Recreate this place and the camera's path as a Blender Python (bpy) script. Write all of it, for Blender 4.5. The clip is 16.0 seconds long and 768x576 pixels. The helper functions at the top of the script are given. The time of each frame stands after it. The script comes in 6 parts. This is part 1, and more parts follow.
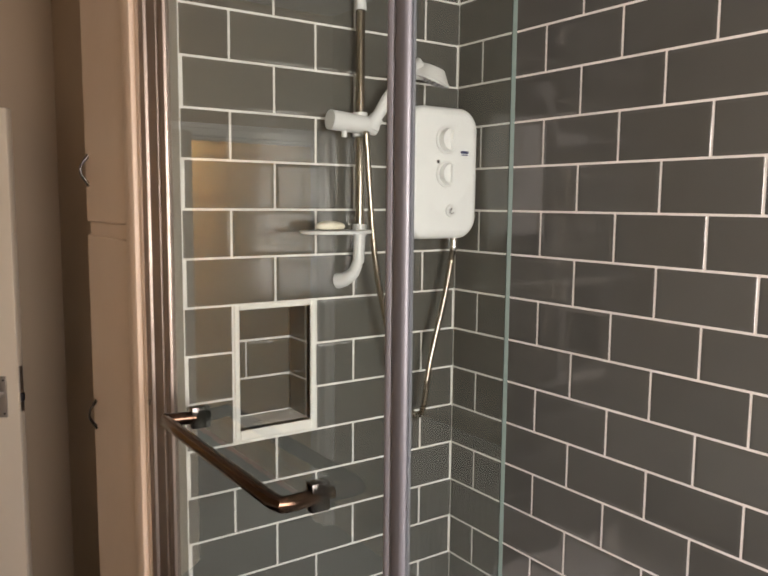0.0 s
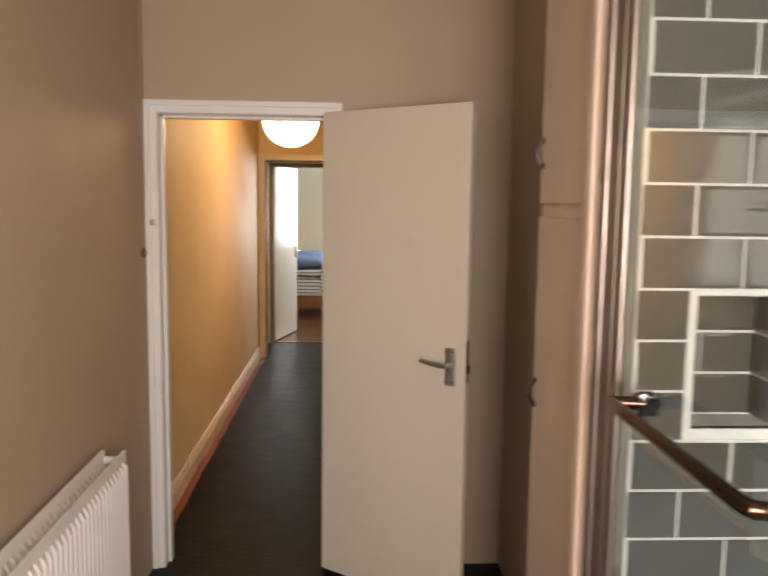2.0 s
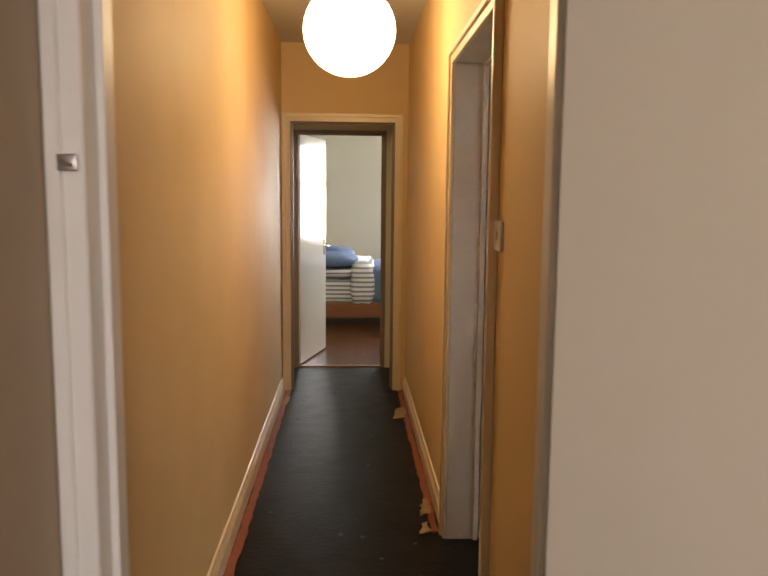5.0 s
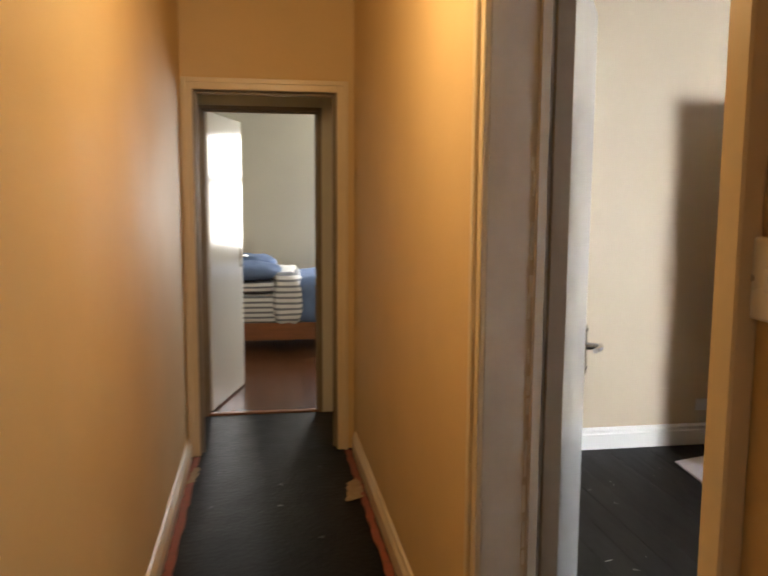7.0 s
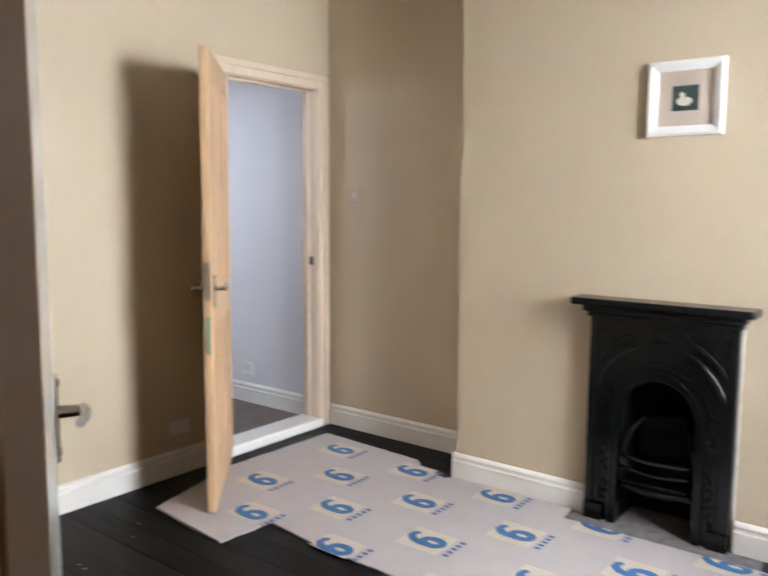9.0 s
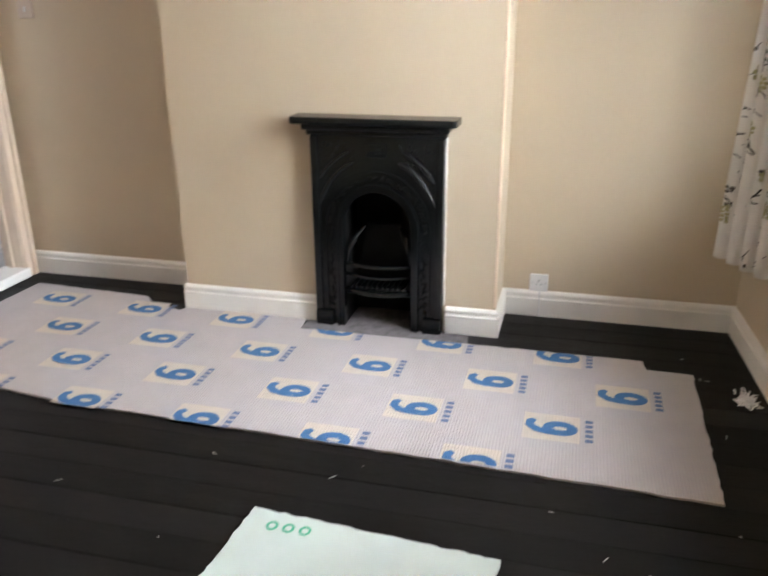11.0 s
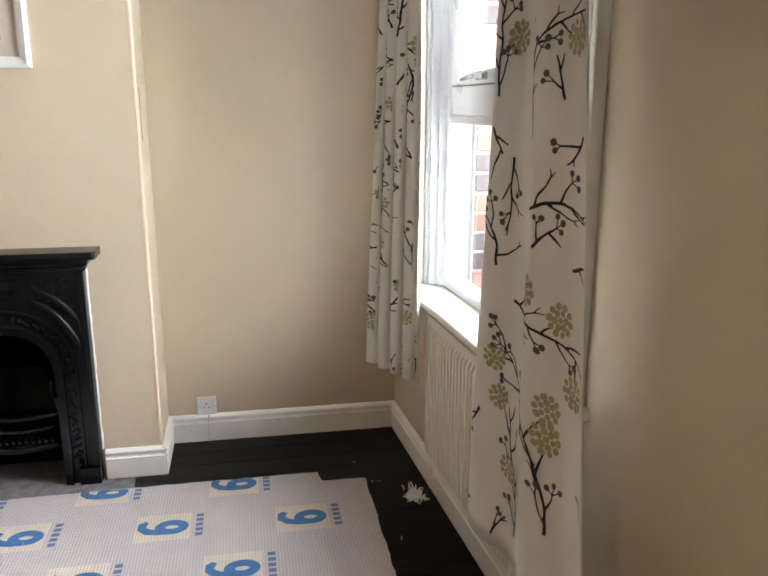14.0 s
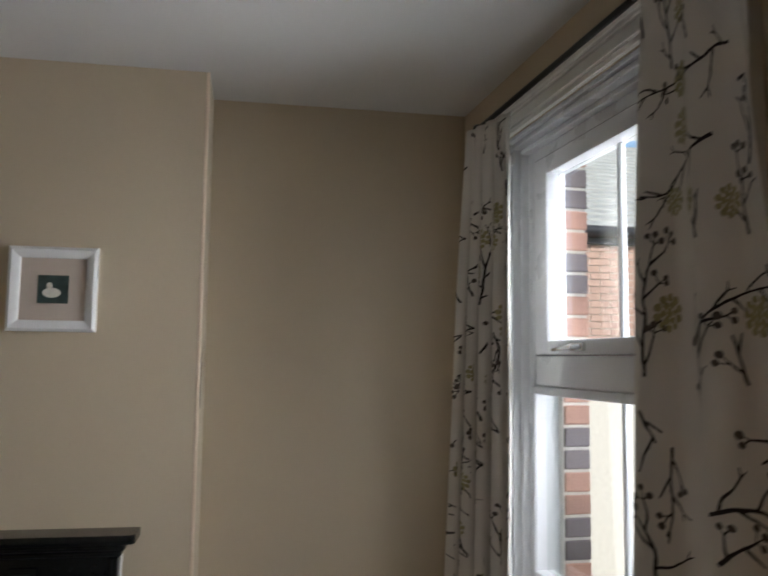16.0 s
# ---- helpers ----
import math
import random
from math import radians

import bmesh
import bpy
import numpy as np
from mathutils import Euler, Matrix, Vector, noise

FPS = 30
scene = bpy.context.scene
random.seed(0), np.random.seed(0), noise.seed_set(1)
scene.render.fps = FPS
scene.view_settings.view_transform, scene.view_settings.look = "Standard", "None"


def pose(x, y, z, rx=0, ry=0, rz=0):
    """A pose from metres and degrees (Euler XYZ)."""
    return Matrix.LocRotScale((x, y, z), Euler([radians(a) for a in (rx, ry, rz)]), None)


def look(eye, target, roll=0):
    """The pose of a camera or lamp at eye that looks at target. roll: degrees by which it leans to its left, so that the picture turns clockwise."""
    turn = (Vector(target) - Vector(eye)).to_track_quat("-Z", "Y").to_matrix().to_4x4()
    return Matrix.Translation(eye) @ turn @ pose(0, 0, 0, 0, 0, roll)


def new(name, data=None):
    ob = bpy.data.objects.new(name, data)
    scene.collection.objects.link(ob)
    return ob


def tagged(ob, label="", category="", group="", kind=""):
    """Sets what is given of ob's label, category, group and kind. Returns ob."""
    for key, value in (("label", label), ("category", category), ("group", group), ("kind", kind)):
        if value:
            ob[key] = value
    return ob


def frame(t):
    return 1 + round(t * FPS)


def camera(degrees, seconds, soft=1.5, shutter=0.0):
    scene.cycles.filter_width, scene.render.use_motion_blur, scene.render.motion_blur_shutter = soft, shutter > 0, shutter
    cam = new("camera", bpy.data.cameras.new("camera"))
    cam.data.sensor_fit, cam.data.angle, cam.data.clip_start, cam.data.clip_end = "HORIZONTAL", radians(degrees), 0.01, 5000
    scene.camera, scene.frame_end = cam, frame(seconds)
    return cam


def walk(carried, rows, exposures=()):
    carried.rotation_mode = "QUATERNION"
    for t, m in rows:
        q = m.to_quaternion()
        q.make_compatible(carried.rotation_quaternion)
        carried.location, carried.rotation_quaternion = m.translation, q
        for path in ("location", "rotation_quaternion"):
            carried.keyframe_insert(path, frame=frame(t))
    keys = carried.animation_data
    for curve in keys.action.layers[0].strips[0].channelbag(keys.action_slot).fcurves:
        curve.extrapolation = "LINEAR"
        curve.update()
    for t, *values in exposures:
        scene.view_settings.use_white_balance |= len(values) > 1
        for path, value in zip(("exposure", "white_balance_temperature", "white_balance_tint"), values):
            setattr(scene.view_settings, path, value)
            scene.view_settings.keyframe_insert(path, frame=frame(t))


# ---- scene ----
cam = camera(54.3, 16.0, soft=1.7, shutter=0.5)
PATH = [
    (0, (0.955, -3.255, 1.673), (2.084, -1.62, 1.448), 0.5),
    (0.5, (0.98, -3.282, 1.674), (1.981, -1.566, 1.444), 0.8),
    (1, (1.03, -3.304, 1.673), (1.718, -1.44, 1.443), 0.9),
    (1.5, (1.016, -3.293, 1.654), (1.385, -1.341, 1.429), 0.9),
    (2, (0.923, -3.19, 1.615), (1.015, -1.205, 1.386), 0.8),
    (2.5, (0.798, -3.001, 1.564), (0.833, -1.015, 1.334), 0.6),
    (3, (0.745, -2.67, 1.529), (0.787, -0.684, 1.295), 0.5),
    (3.5, (0.644, -2.307, 1.509), (0.698, -0.322, 1.273), 0.3),
    (4, (0.543, -1.97, 1.509), (0.611, 0.014, 1.271), 0.3),
    (4.2, (0.531, -1.808, 1.487), (0.605, 0.176, 1.249), 0.4),
    (6.3, (0.415, -0.152, 1.465), (0.582, 1.826, 1.218), 0.5),
    (6.5, (0.396, -0.035, 1.463), (0.589, 1.94, 1.219), 0.5),
    (7, (0.418, 0.3, 1.448), (0.738, 2.259, 1.208), 0.3),
    (7.5, (0.507, 0.645, 1.423), (1.144, 2.527, 1.191), 0.5),
    (8, (0.564, 0.907, 1.405), (1.562, 2.625, 1.178), 0.6),
    (8.5, (0.631, 1.109, 1.392), (1.945, 2.6, 1.167), 0.4),
    (9, (0.757, 1.242, 1.357), (2.328, 2.46, 1.13), 0.4),
    (9.5, (0.762, 1.29, 1.378), (2.474, 2.255, 1.006), 0.2),
    (10, (0.709, 1.334, 1.374), (2.407, 2.16, 0.716), 0.1),
    (10.2, (0.684, 1.365, 1.358), (2.396, 2.098, 0.629), 0.1),
    (12.3, (0.79, 1.308, 1.503), (2.733, 1.328, 1.027), -0.2),
    (12.5, (0.792, 1.314, 1.503), (2.734, 1.242, 1.028), -0.1),
    (13, (0.823, 1.292, 1.492), (2.745, 1.008, 1.016), -0.1),
    (13.5, (0.833, 1.294, 1.489), (2.744, 0.944, 1.014), 0.2),
    (14, (0.845, 1.276, 1.499), (2.754, 0.916, 1.023), 0.1),
    (14.5, (0.875, 1.235, 1.597), (2.817, 0.887, 1.266), 1.0),
    (15, (0.878, 1.37, 1.711), (2.828, 0.927, 1.678), 1.1),
    (15.5, (1.017, 1.352, 1.636), (2.971, 0.958, 1.798), 1.0),
    (16, (1.125, 1.46, 1.545), (3.087, 1.124, 1.734), 0.7),
]
EXPOSURES = [(0, 2.3), (1.0, 2.55), (1.5, 2.45), (2.0, 2.6), (4.2, 2.5), (6.3, 2.15), (7.5, 2.1), (8.5, 2.15), (9.5, 1.95), (10.0, 2.25), (10.2, 2.25), (12.3, 1.95), (14.0, 1.95), (14.5, 2.05), (15.0, 1.55), (15.5, 0.72), (16.0, 0.3)]
walk(cam, [(t, look(eye, target, roll)) for t, eye, target, roll in PATH], EXPOSURES)


# ---- light ----
world = bpy.data.worlds.new("sky")
scene.world = world
world.use_nodes = True
wn = world.node_tree.nodes
sky = wn.new("ShaderNodeTexSky")
sky.sky_type, sky.sun_disc = "NISHITA", False
sky.sun_elevation, sky.sun_rotation = radians(41), radians(276)
wn["Background"].inputs[1].default_value = 0.15
world.node_tree.links.new(sky.outputs[0], wn["Background"].inputs[0])
sun = new("sun", bpy.data.lights.new("sun", "SUN"))
sun.data.energy, sun.data.angle, sun.data.color = 5.0, radians(0.6), (1.0, 0.96, 0.91)
sun.matrix_world = look((-9, 1.0, 8), (0, 0, 0))


def window_light(name, eye, target, w, h, watts, color=(0.86, 0.93, 1.0), spread=180):
    """Skylight entering by a window's opening."""
    ob = new(name, bpy.data.lights.new(name, "AREA"))
    ob.data.shape, ob.data.size, ob.data.size_y = "RECTANGLE", w, h
    ob.data.energy, ob.data.color = watts, color
    ob.data.spread = radians(spread)
    ob.matrix_world = look(eye, target)
    return ob


window_light("bedroom_window_light", (2.84, 0.13, 1.95), (2.84, 3.6, 1.25), 1.20, 1.70, 40, (0.90, 0.92, 1.0), 120)
window_light("back_bedroom_window_light", (1.83, 8.78, 1.5), (1.5, 5.0, 1.0), 0.93, 1.28, 20.5, (1.0, 0.97, 0.91))
window_light("bathroom_window_light", (1.30, -4.18, 1.6), (0.5, -0.4, 1.2), 0.75, 0.9, 13.0, (1.0, 0.855, 0.80))
# unseen lamp added inside the landing to brighten its east wall bluish
window_light("landing_fill_light", (2.9, 5.5, 1.7), (4.0, 5.0, 0.7), 0.7, 0.9, 3.2, (0.82, 0.88, 1.0))
bulb = new("lantern_bulb", bpy.data.lights.new("lantern_bulb", "POINT"))
bulb.data.energy, bulb.data.color, bulb.data.shadow_soft_size = 2.85, (1.0, 0.52, 0.14), 0.19
bulb.location = (0.50, 2.2, 2.18)


# ---- materials ----
def material(name, color, rough=0.5, metal=0.0, vary=0.06, scale=6.0, bump=0.05, grain=90.0, color2=None, random_tint=0.0, coat=0.0, stretch=(1, 1, 1), gloss=0.5):
    """Painted or natural surface: two scales of colour variation, fine relief and uneven gloss."""
    m = bpy.data.materials.new(name)
    m.use_nodes = True
    n, l = m.node_tree.nodes, m.node_tree.links
    b = n["Principled BSDF"]
    b.inputs["Metallic"].default_value = metal
    b.inputs["Specular IOR Level"].default_value = gloss
    b.inputs["Coat Weight"].default_value = coat
    co = n.new("ShaderNodeTexCoord")
    mp = n.new("ShaderNodeMapping")
    mp.inputs["Scale"].default_value = stretch
    l.new(co.outputs["Object"], mp.inputs["Vector"])
    big, fine = n.new("ShaderNodeTexNoise"), n.new("ShaderNodeTexNoise")
    big.inputs["Scale"].default_value, big.inputs["Detail"].default_value = scale, 5
    fine.inputs["Scale"].default_value, fine.inputs["Detail"].default_value = grain, 3
    l.new(mp.outputs[0], big.inputs["Vector"])
    l.new(mp.outputs[0], fine.inputs["Vector"])
    ramp = n.new("ShaderNodeMix")
    ramp.data_type = "RGBA"
    c2 = color2 or tuple(c * (1 - 2.2 * vary) for c in color)
    ramp.inputs["A"].default_value = (*[min(1, c * (1 + vary)) for c in color], 1)
    ramp.inputs["B"].default_value = (*c2, 1)
    mm = n.new("ShaderNodeMath")
    mm.operation = "MULTIPLY_ADD"
    mm.inputs[1].default_value, mm.inputs[2].default_value = 0.35, -0.1
    l.new(fine.outputs[0], mm.inputs[0])
    ad = n.new("ShaderNodeMath")
    ad.operation, ad.use_clamp = "MULTIPLY_ADD", True
    ad.inputs[1].default_value = 0.9
    l.new(big.outputs[0], ad.inputs[0])
    l.new(mm.outputs[0], ad.inputs[2])
    l.new(ad.outputs[0], ramp.inputs["Factor"])
    out = ramp.outputs["Result"]
    if random_tint:
        info, hsv = n.new("ShaderNodeObjectInfo"), n.new("ShaderNodeHueSaturation")
        k = n.new("ShaderNodeMapRange")
        k.inputs["To Min"].default_value, k.inputs["To Max"].default_value = 1 - random_tint, 1 + random_tint
        l.new(info.outputs["Random"], k.inputs[0])
        l.new(k.outputs[0], hsv.inputs["Value"])
        l.new(out, hsv.inputs["Color"])
        out = hsv.outputs[0]
    l.new(out, b.inputs["Base Color"])
    rr = n.new("ShaderNodeMapRange")
    rr.inputs["To Min"].default_value, rr.inputs["To Max"].default_value = max(0.02, rough * 0.8), min(1, rough * 1.25)
    l.new(big.outputs[0], rr.inputs[0])
    l.new(rr.outputs[0], b.inputs["Roughness"])
    if bump:
        bp = n.new("ShaderNodeBump")
        bp.inputs["Strength"].default_value, bp.inputs["Distance"].default_value = bump, 0.004
        l.new(fine.outputs[0], bp.inputs["Height"])
        l.new(bp.outputs[0], b.inputs["Normal"])
    return m


def glass_material(name, tint=(0.93, 0.98, 0.96)):
    m = bpy.data.materials.new(name)
    m.use_nodes = True
    b = m.node_tree.nodes["Principled BSDF"]
    b.inputs["Base Color"].default_value = (*tint, 1)
    b.inputs["Roughness"].default_value = 0.01
    b.inputs["Transmission Weight"].default_value = 1.0
    b.inputs["IOR"].default_value = 1.45
    return m


def glow_material(name, color, strength):
    m = bpy.data.materials.new(name)
    m.use_nodes = True
    b = m.node_tree.nodes["Principled BSDF"]
    b.inputs["Base Color"].default_value = (0.9, 0.85, 0.75, 1)
    b.inputs["Emission Color"].default_value = (*color, 1)
    b.inputs["Emission Strength"].default_value = strength
    return m


CREAM = material("cream_wall_paint", (0.56, 0.465, 0.33), 0.55, vary=0.03, scale=2.0, bump=0.12, grain=160)
# cream hall paint tinted amber, carrying part of the lantern's warm light
HALL = material("lamp_warmed_hall_paint", (0.70, 0.51, 0.255), 0.6, vary=0.04, scale=2.5, bump=0.28, grain=70)
TAUPE = material("taupe_wall_paint", (0.43, 0.34, 0.235), 0.55, vary=0.03, scale=2.0, bump=0.12, grain=160)
LILAC = material("pale_wall_paint", (0.70, 0.70, 0.745), 0.6, vary=0.03, scale=2.0, bump=0.1, grain=160)
PALE = material("back_bedroom_paint", (0.70, 0.66, 0.55), 0.55, vary=0.03, scale=2.0, bump=0.1, grain=160)
CEIL = material("ceiling_paint", (0.70, 0.685, 0.655), 0.8, vary=0.03, scale=1.5, bump=0.1, grain=140)
WHITE = material("white_gloss_paint", (0.80, 0.78, 0.73), 0.3, vary=0.03, scale=5, bump=0.06, grain=60)
DOORWHITE = material("door_gloss_paint", (0.70, 0.635, 0.515), 0.34, vary=0.03, scale=3, bump=0.1, grain=45)
COOLWHITE = material("cool_white_gloss_paint", (0.80, 0.80, 0.78), 0.13, vary=0.02, scale=4, bump=0.008, grain=30)
JAMB = material("worn_grey_white_paint", (0.62, 0.56, 0.48), 0.45, vary=0.08, scale=7, bump=0.12, grain=40)
# trim paint darkened to brown-grey to carry the shade of the lobby
SHADETRIM = material("shaded_trim_paint", (0.25, 0.195, 0.135), 0.45, vary=0.08, scale=6, bump=0.1, grain=40)
CUPBOARD = material("cupboard_paint", (0.72, 0.58, 0.44), 0.4, vary=0.03, scale=4, bump=0.06, grain=60)
HALLTRIM = material("hall_trim_paint", (0.72, 0.60, 0.40), 0.3, vary=0.05, scale=5, bump=0.1, grain=50)
UPVC = material("white_upvc", (0.72, 0.735, 0.76), 0.28, vary=0.02, scale=4, bump=0.02)
TILE = material("grey_green_tile", (0.086, 0.087, 0.079), 0.09, vary=0.06, scale=5, bump=0.008, grain=9, random_tint=0.10, coat=0.3)
GROUT = material("white_grout", (0.74, 0.72, 0.68), 0.8, vary=0.06, scale=12, bump=0.3, grain=240)
CHROME = material("chrome", (0.62, 0.61, 0.60), 0.14, 1.0, vary=0.05, scale=14, bump=0.02)
SATIN = material("satin_metal", (0.50, 0.48, 0.46), 0.32, 1.0, vary=0.06, scale=20, bump=0.03)
AGED = material("aged_chrome", (0.30, 0.265, 0.215), 0.20, 1.0, vary=0.1, scale=14, bump=0.02)
DARKCHROME = material("dark_chrome", (0.10, 0.095, 0.09), 0.16, 1.0, vary=0.1, scale=14, bump=0.02)
PROFILE = material("brown_grey_metal", (0.30, 0.255, 0.22), 0.42, 0.8, vary=0.08, scale=14, bump=0.03)
BRONZE = material("bronze_rail", (0.10, 0.062, 0.042), 0.2, 1.0, vary=0.2, scale=8, bump=0.02)
ALUM = material("grey_anodised_aluminium", (0.15, 0.152, 0.17), 0.42, 0.25, vary=0.04, scale=8, bump=0.03)
SEAL = material("grey_rubber_seal", (0.22, 0.22, 0.25), 0.5, vary=0.05)
PLASTIC = material("white_plastic", (0.78, 0.78, 0.77), 0.26, vary=0.02, scale=4, bump=0.01)
PLASTIC2 = material("off_white_plastic", (0.66, 0.66, 0.65), 0.35, vary=0.03, scale=4, bump=0.01)
DARK = material("dark_plastic", (0.02, 0.02, 0.025), 0.4)
SOAP = material("cream_soap", (0.80, 0.74, 0.60), 0.45, vary=0.04, scale=20)
IRON = material("black_cast_iron", (0.0045, 0.006, 0.0065), 0.20, 0.0, vary=0.3, scale=12, bump=0.06, grain=120, gloss=0.42)
IRON2 = material("black_iron_soot", (0.003, 0.003, 0.003), 0.8, vary=0.3, scale=14, bump=0.3, gloss=0.2)
BLACKWOOD = material("black_painted_board", (0.0045, 0.0042, 0.0042), 0.5, vary=0.4, scale=7, bump=0.25, grain=60, color2=(0.010, 0.0095, 0.0095), random_tint=0.35, stretch=(4, 0.5, 1), gloss=0.16)
BROWNWOOD = material("red_brown_board", (0.17, 0.065, 0.03), 0.24, vary=0.25, scale=8, bump=0.2, grain=50, random_tint=0.25, stretch=(5, 0.5, 1))
HALLFLOOR = material("dark_grey_underlay", (0.0085, 0.009, 0.0115), 0.38, vary=0.3, scale=7, bump=0.5, grain=38, gloss=0.12)
REDTAPE = material("red_floor_edge", (0.30, 0.055, 0.035), 0.6, color2=(0.16, 0.09, 0.05), vary=0.35, scale=25, bump=0.3)
SCRAP = material("torn_backing", (0.42, 0.31, 0.19), 0.9, vary=0.2, scale=30, bump=0.5)
UNDERLAY = material("grey_woven_underlay", (0.49, 0.45, 0.44), 0.9, vary=0.05, scale=9, bump=0.9, grain=420)
PATCH = material("cream_print", (0.62, 0.54, 0.44), 0.9, vary=0.06, scale=20, bump=0.6, grain=420)
BLUE = material("blue_print", (0.05, 0.16, 0.36), 0.85, vary=0.12, scale=26, bump=0.6, grain=420)
INK = material("slate_blue_print", (0.12, 0.17, 0.30), 0.9, vary=0.1)
MINT = material("pale_mint_underlay", (0.66, 0.74, 0.68), 0.9, vary=0.04, scale=9, bump=0.9, grain=420)
GREENINK = material("green_print", (0.10, 0.50, 0.30), 0.9)
CONCRETE = material("grey_hearth_screed", (0.22, 0.20, 0.20), 0.85, vary=0.35, scale=22, bump=0.7, grain=90)
PINE = material("bare_pine", (0.62, 0.41, 0.235), 0.42, vary=0.14, scale=5, bump=0.1, grain=26, stretch=(7, 7, 0.5), random_tint=0.05)
BEDWOOD = material("stained_bed_wood", (0.28, 0.10, 0.035), 0.35, vary=0.2, scale=6, bump=0.1, grain=30, stretch=(0.5, 6, 6))
CURTAIN = material("cream_curtain_cloth", (0.72, 0.695, 0.65), 0.85, vary=0.03, scale=6, bump=0.5, grain=500)
TWIG = material("dark_twig_print", (0.016, 0.011, 0.013), 0.9)
BERRY = material("grey_brown_berry_print", (0.10, 0.085, 0.075), 0.9, vary=0.2, scale=80)
BLOSSOM = material("olive_blossom_print", (0.40, 0.37, 0.20), 0.9, vary=0.2, scale=70)
ROD = material("black_rod", (0.012, 0.011, 0.011), 0.35, 0.3)
MOUNT = material("beige_mount_card", (0.55, 0.46, 0.38), 0.9, vary=0.03)
TEAL = material("dark_green_picture", (0.05, 0.085, 0.075), 0.6, vary=0.4, scale=30)
FEATHER = material("white_picture_shape", (0.72, 0.68, 0.58), 0.6, vary=0.15, scale=40)
BRICK = material("red_brick", (0.48, 0.27, 0.215), 0.85, vary=0.25, scale=16, bump=0.6, grain=120, random_tint=0.2)
BRICKBLUE = material("blue_brick", (0.17, 0.145, 0.16), 0.7, vary=0.25, scale=16, bump=0.5, grain=120, random_tint=0.2)
MORTAR = material("pale_mortar", (0.62, 0.58, 0.53), 0.9, vary=0.1, scale=20, bump=0.5)
# paler copy of the red brick: overexposed daylight put into its colour
BLOWNBRICK = material("overexposed_red_brick", (0.50, 0.33, 0.27), 0.85, vary=0.2, scale=16, bump=0.6, grain=120)
SLATE = material("grey_slate", (0.34, 0.34, 0.33), 0.6, vary=0.15, scale=5, bump=0.3, random_tint=0.15)
GUTTER = material("black_gutter", (0.02, 0.02, 0.025), 0.4)
GROUND = material("yard_concrete", (0.30, 0.29, 0.27), 0.9, vary=0.15, scale=1.5, bump=0.4)
CARPET = material("brown_carpet", (0.16, 0.13, 0.12), 0.95, vary=0.15, scale=14, bump=0.9, grain=260)
SHEET = material("white_bed_linen", (0.80, 0.80, 0.80), 0.85, vary=0.03)
BLUELINEN = material("blue_bed_linen", (0.16, 0.24, 0.44), 0.85, vary=0.15, scale=9)
CASING = material("pinkish_pine_casing", (0.70, 0.575, 0.45), 0.4, vary=0.08, scale=5, bump=0.08, grain=40, stretch=(6, 6, 0.6))
GLASS = glass_material("clear_glass")
SCREENGLASS = glass_material("screen_glass", (0.86, 0.955, 0.93))
GLOW = glow_material("paper_lantern_glow", (1.0, 0.80, 0.50), 1.4)


def weave(m, pitch, depth):
    """Adds a square woven grid of ridges to a cloth material."""
    n, l = m.node_tree.nodes, m.node_tree.links
    b = n["Principled BSDF"]
    co, sep = n.new("ShaderNodeTexCoord"), n.new("ShaderNodeSeparateXYZ")
    l.new(co.outputs["Object"], sep.inputs[0])
    waves = []
    for axis in (0, 1):
        k, w = n.new("ShaderNodeMath"), n.new("ShaderNodeMath")
        k.operation, w.operation = "MULTIPLY", "SINE"
        k.inputs[1].default_value = 2 * math.pi / pitch
        l.new(sep.outputs[axis], k.inputs[0])
        l.new(k.outputs[0], w.inputs[0])
        waves.append(w)
    high = n.new("ShaderNodeMath")
    high.operation = "MAXIMUM"
    l.new(waves[0].outputs[0], high.inputs[0])
    l.new(waves[1].outputs[0], high.inputs[1])
    bp = n.new("ShaderNodeBump")
    bp.inputs["Strength"].default_value, bp.inputs["Distance"].default_value = 0.8, depth
    l.new(high.outputs[0], bp.inputs["Height"])
    l.new(bp.outputs[0], b.inputs["Normal"])
    rng, hsv = n.new("ShaderNodeMapRange"), n.new("ShaderNodeHueSaturation")
    rng.inputs["From Min"].default_value = -1
    rng.inputs["To Min"].default_value, rng.inputs["To Max"].default_value = 0.80, 1.06
    l.new(high.outputs[0], rng.inputs[0])
    l.new(b.inputs["Base Color"].links[0].from_socket, hsv.inputs["Color"])
    l.new(rng.outputs[0], hsv.inputs["Value"])
    l.new(hsv.outputs[0], b.inputs["Base Color"])


for cloth in (UNDERLAY, PATCH):
    weave(cloth, 0.011, 0.0016)


# ---- helpers for building ----
def bx(bm, x0, x1, y0, y1, z0, z1, bevel=0.0, seg=2):
    """An axis-aligned block in a bmesh."""
    r = bmesh.ops.create_cube(bm, size=1.0, matrix=Matrix.LocRotScale(((x0 + x1) / 2, (y0 + y1) / 2, (z0 + z1) / 2), None, (abs(x1 - x0), abs(y1 - y0), abs(z1 - z0))))
    if bevel:
        es = {e for v in r["verts"] for e in v.link_edges}
        bmesh.ops.bevel(bm, geom=list(es), offset=bevel, segments=seg, affect="EDGES", profile=0.5)
    return r["verts"]


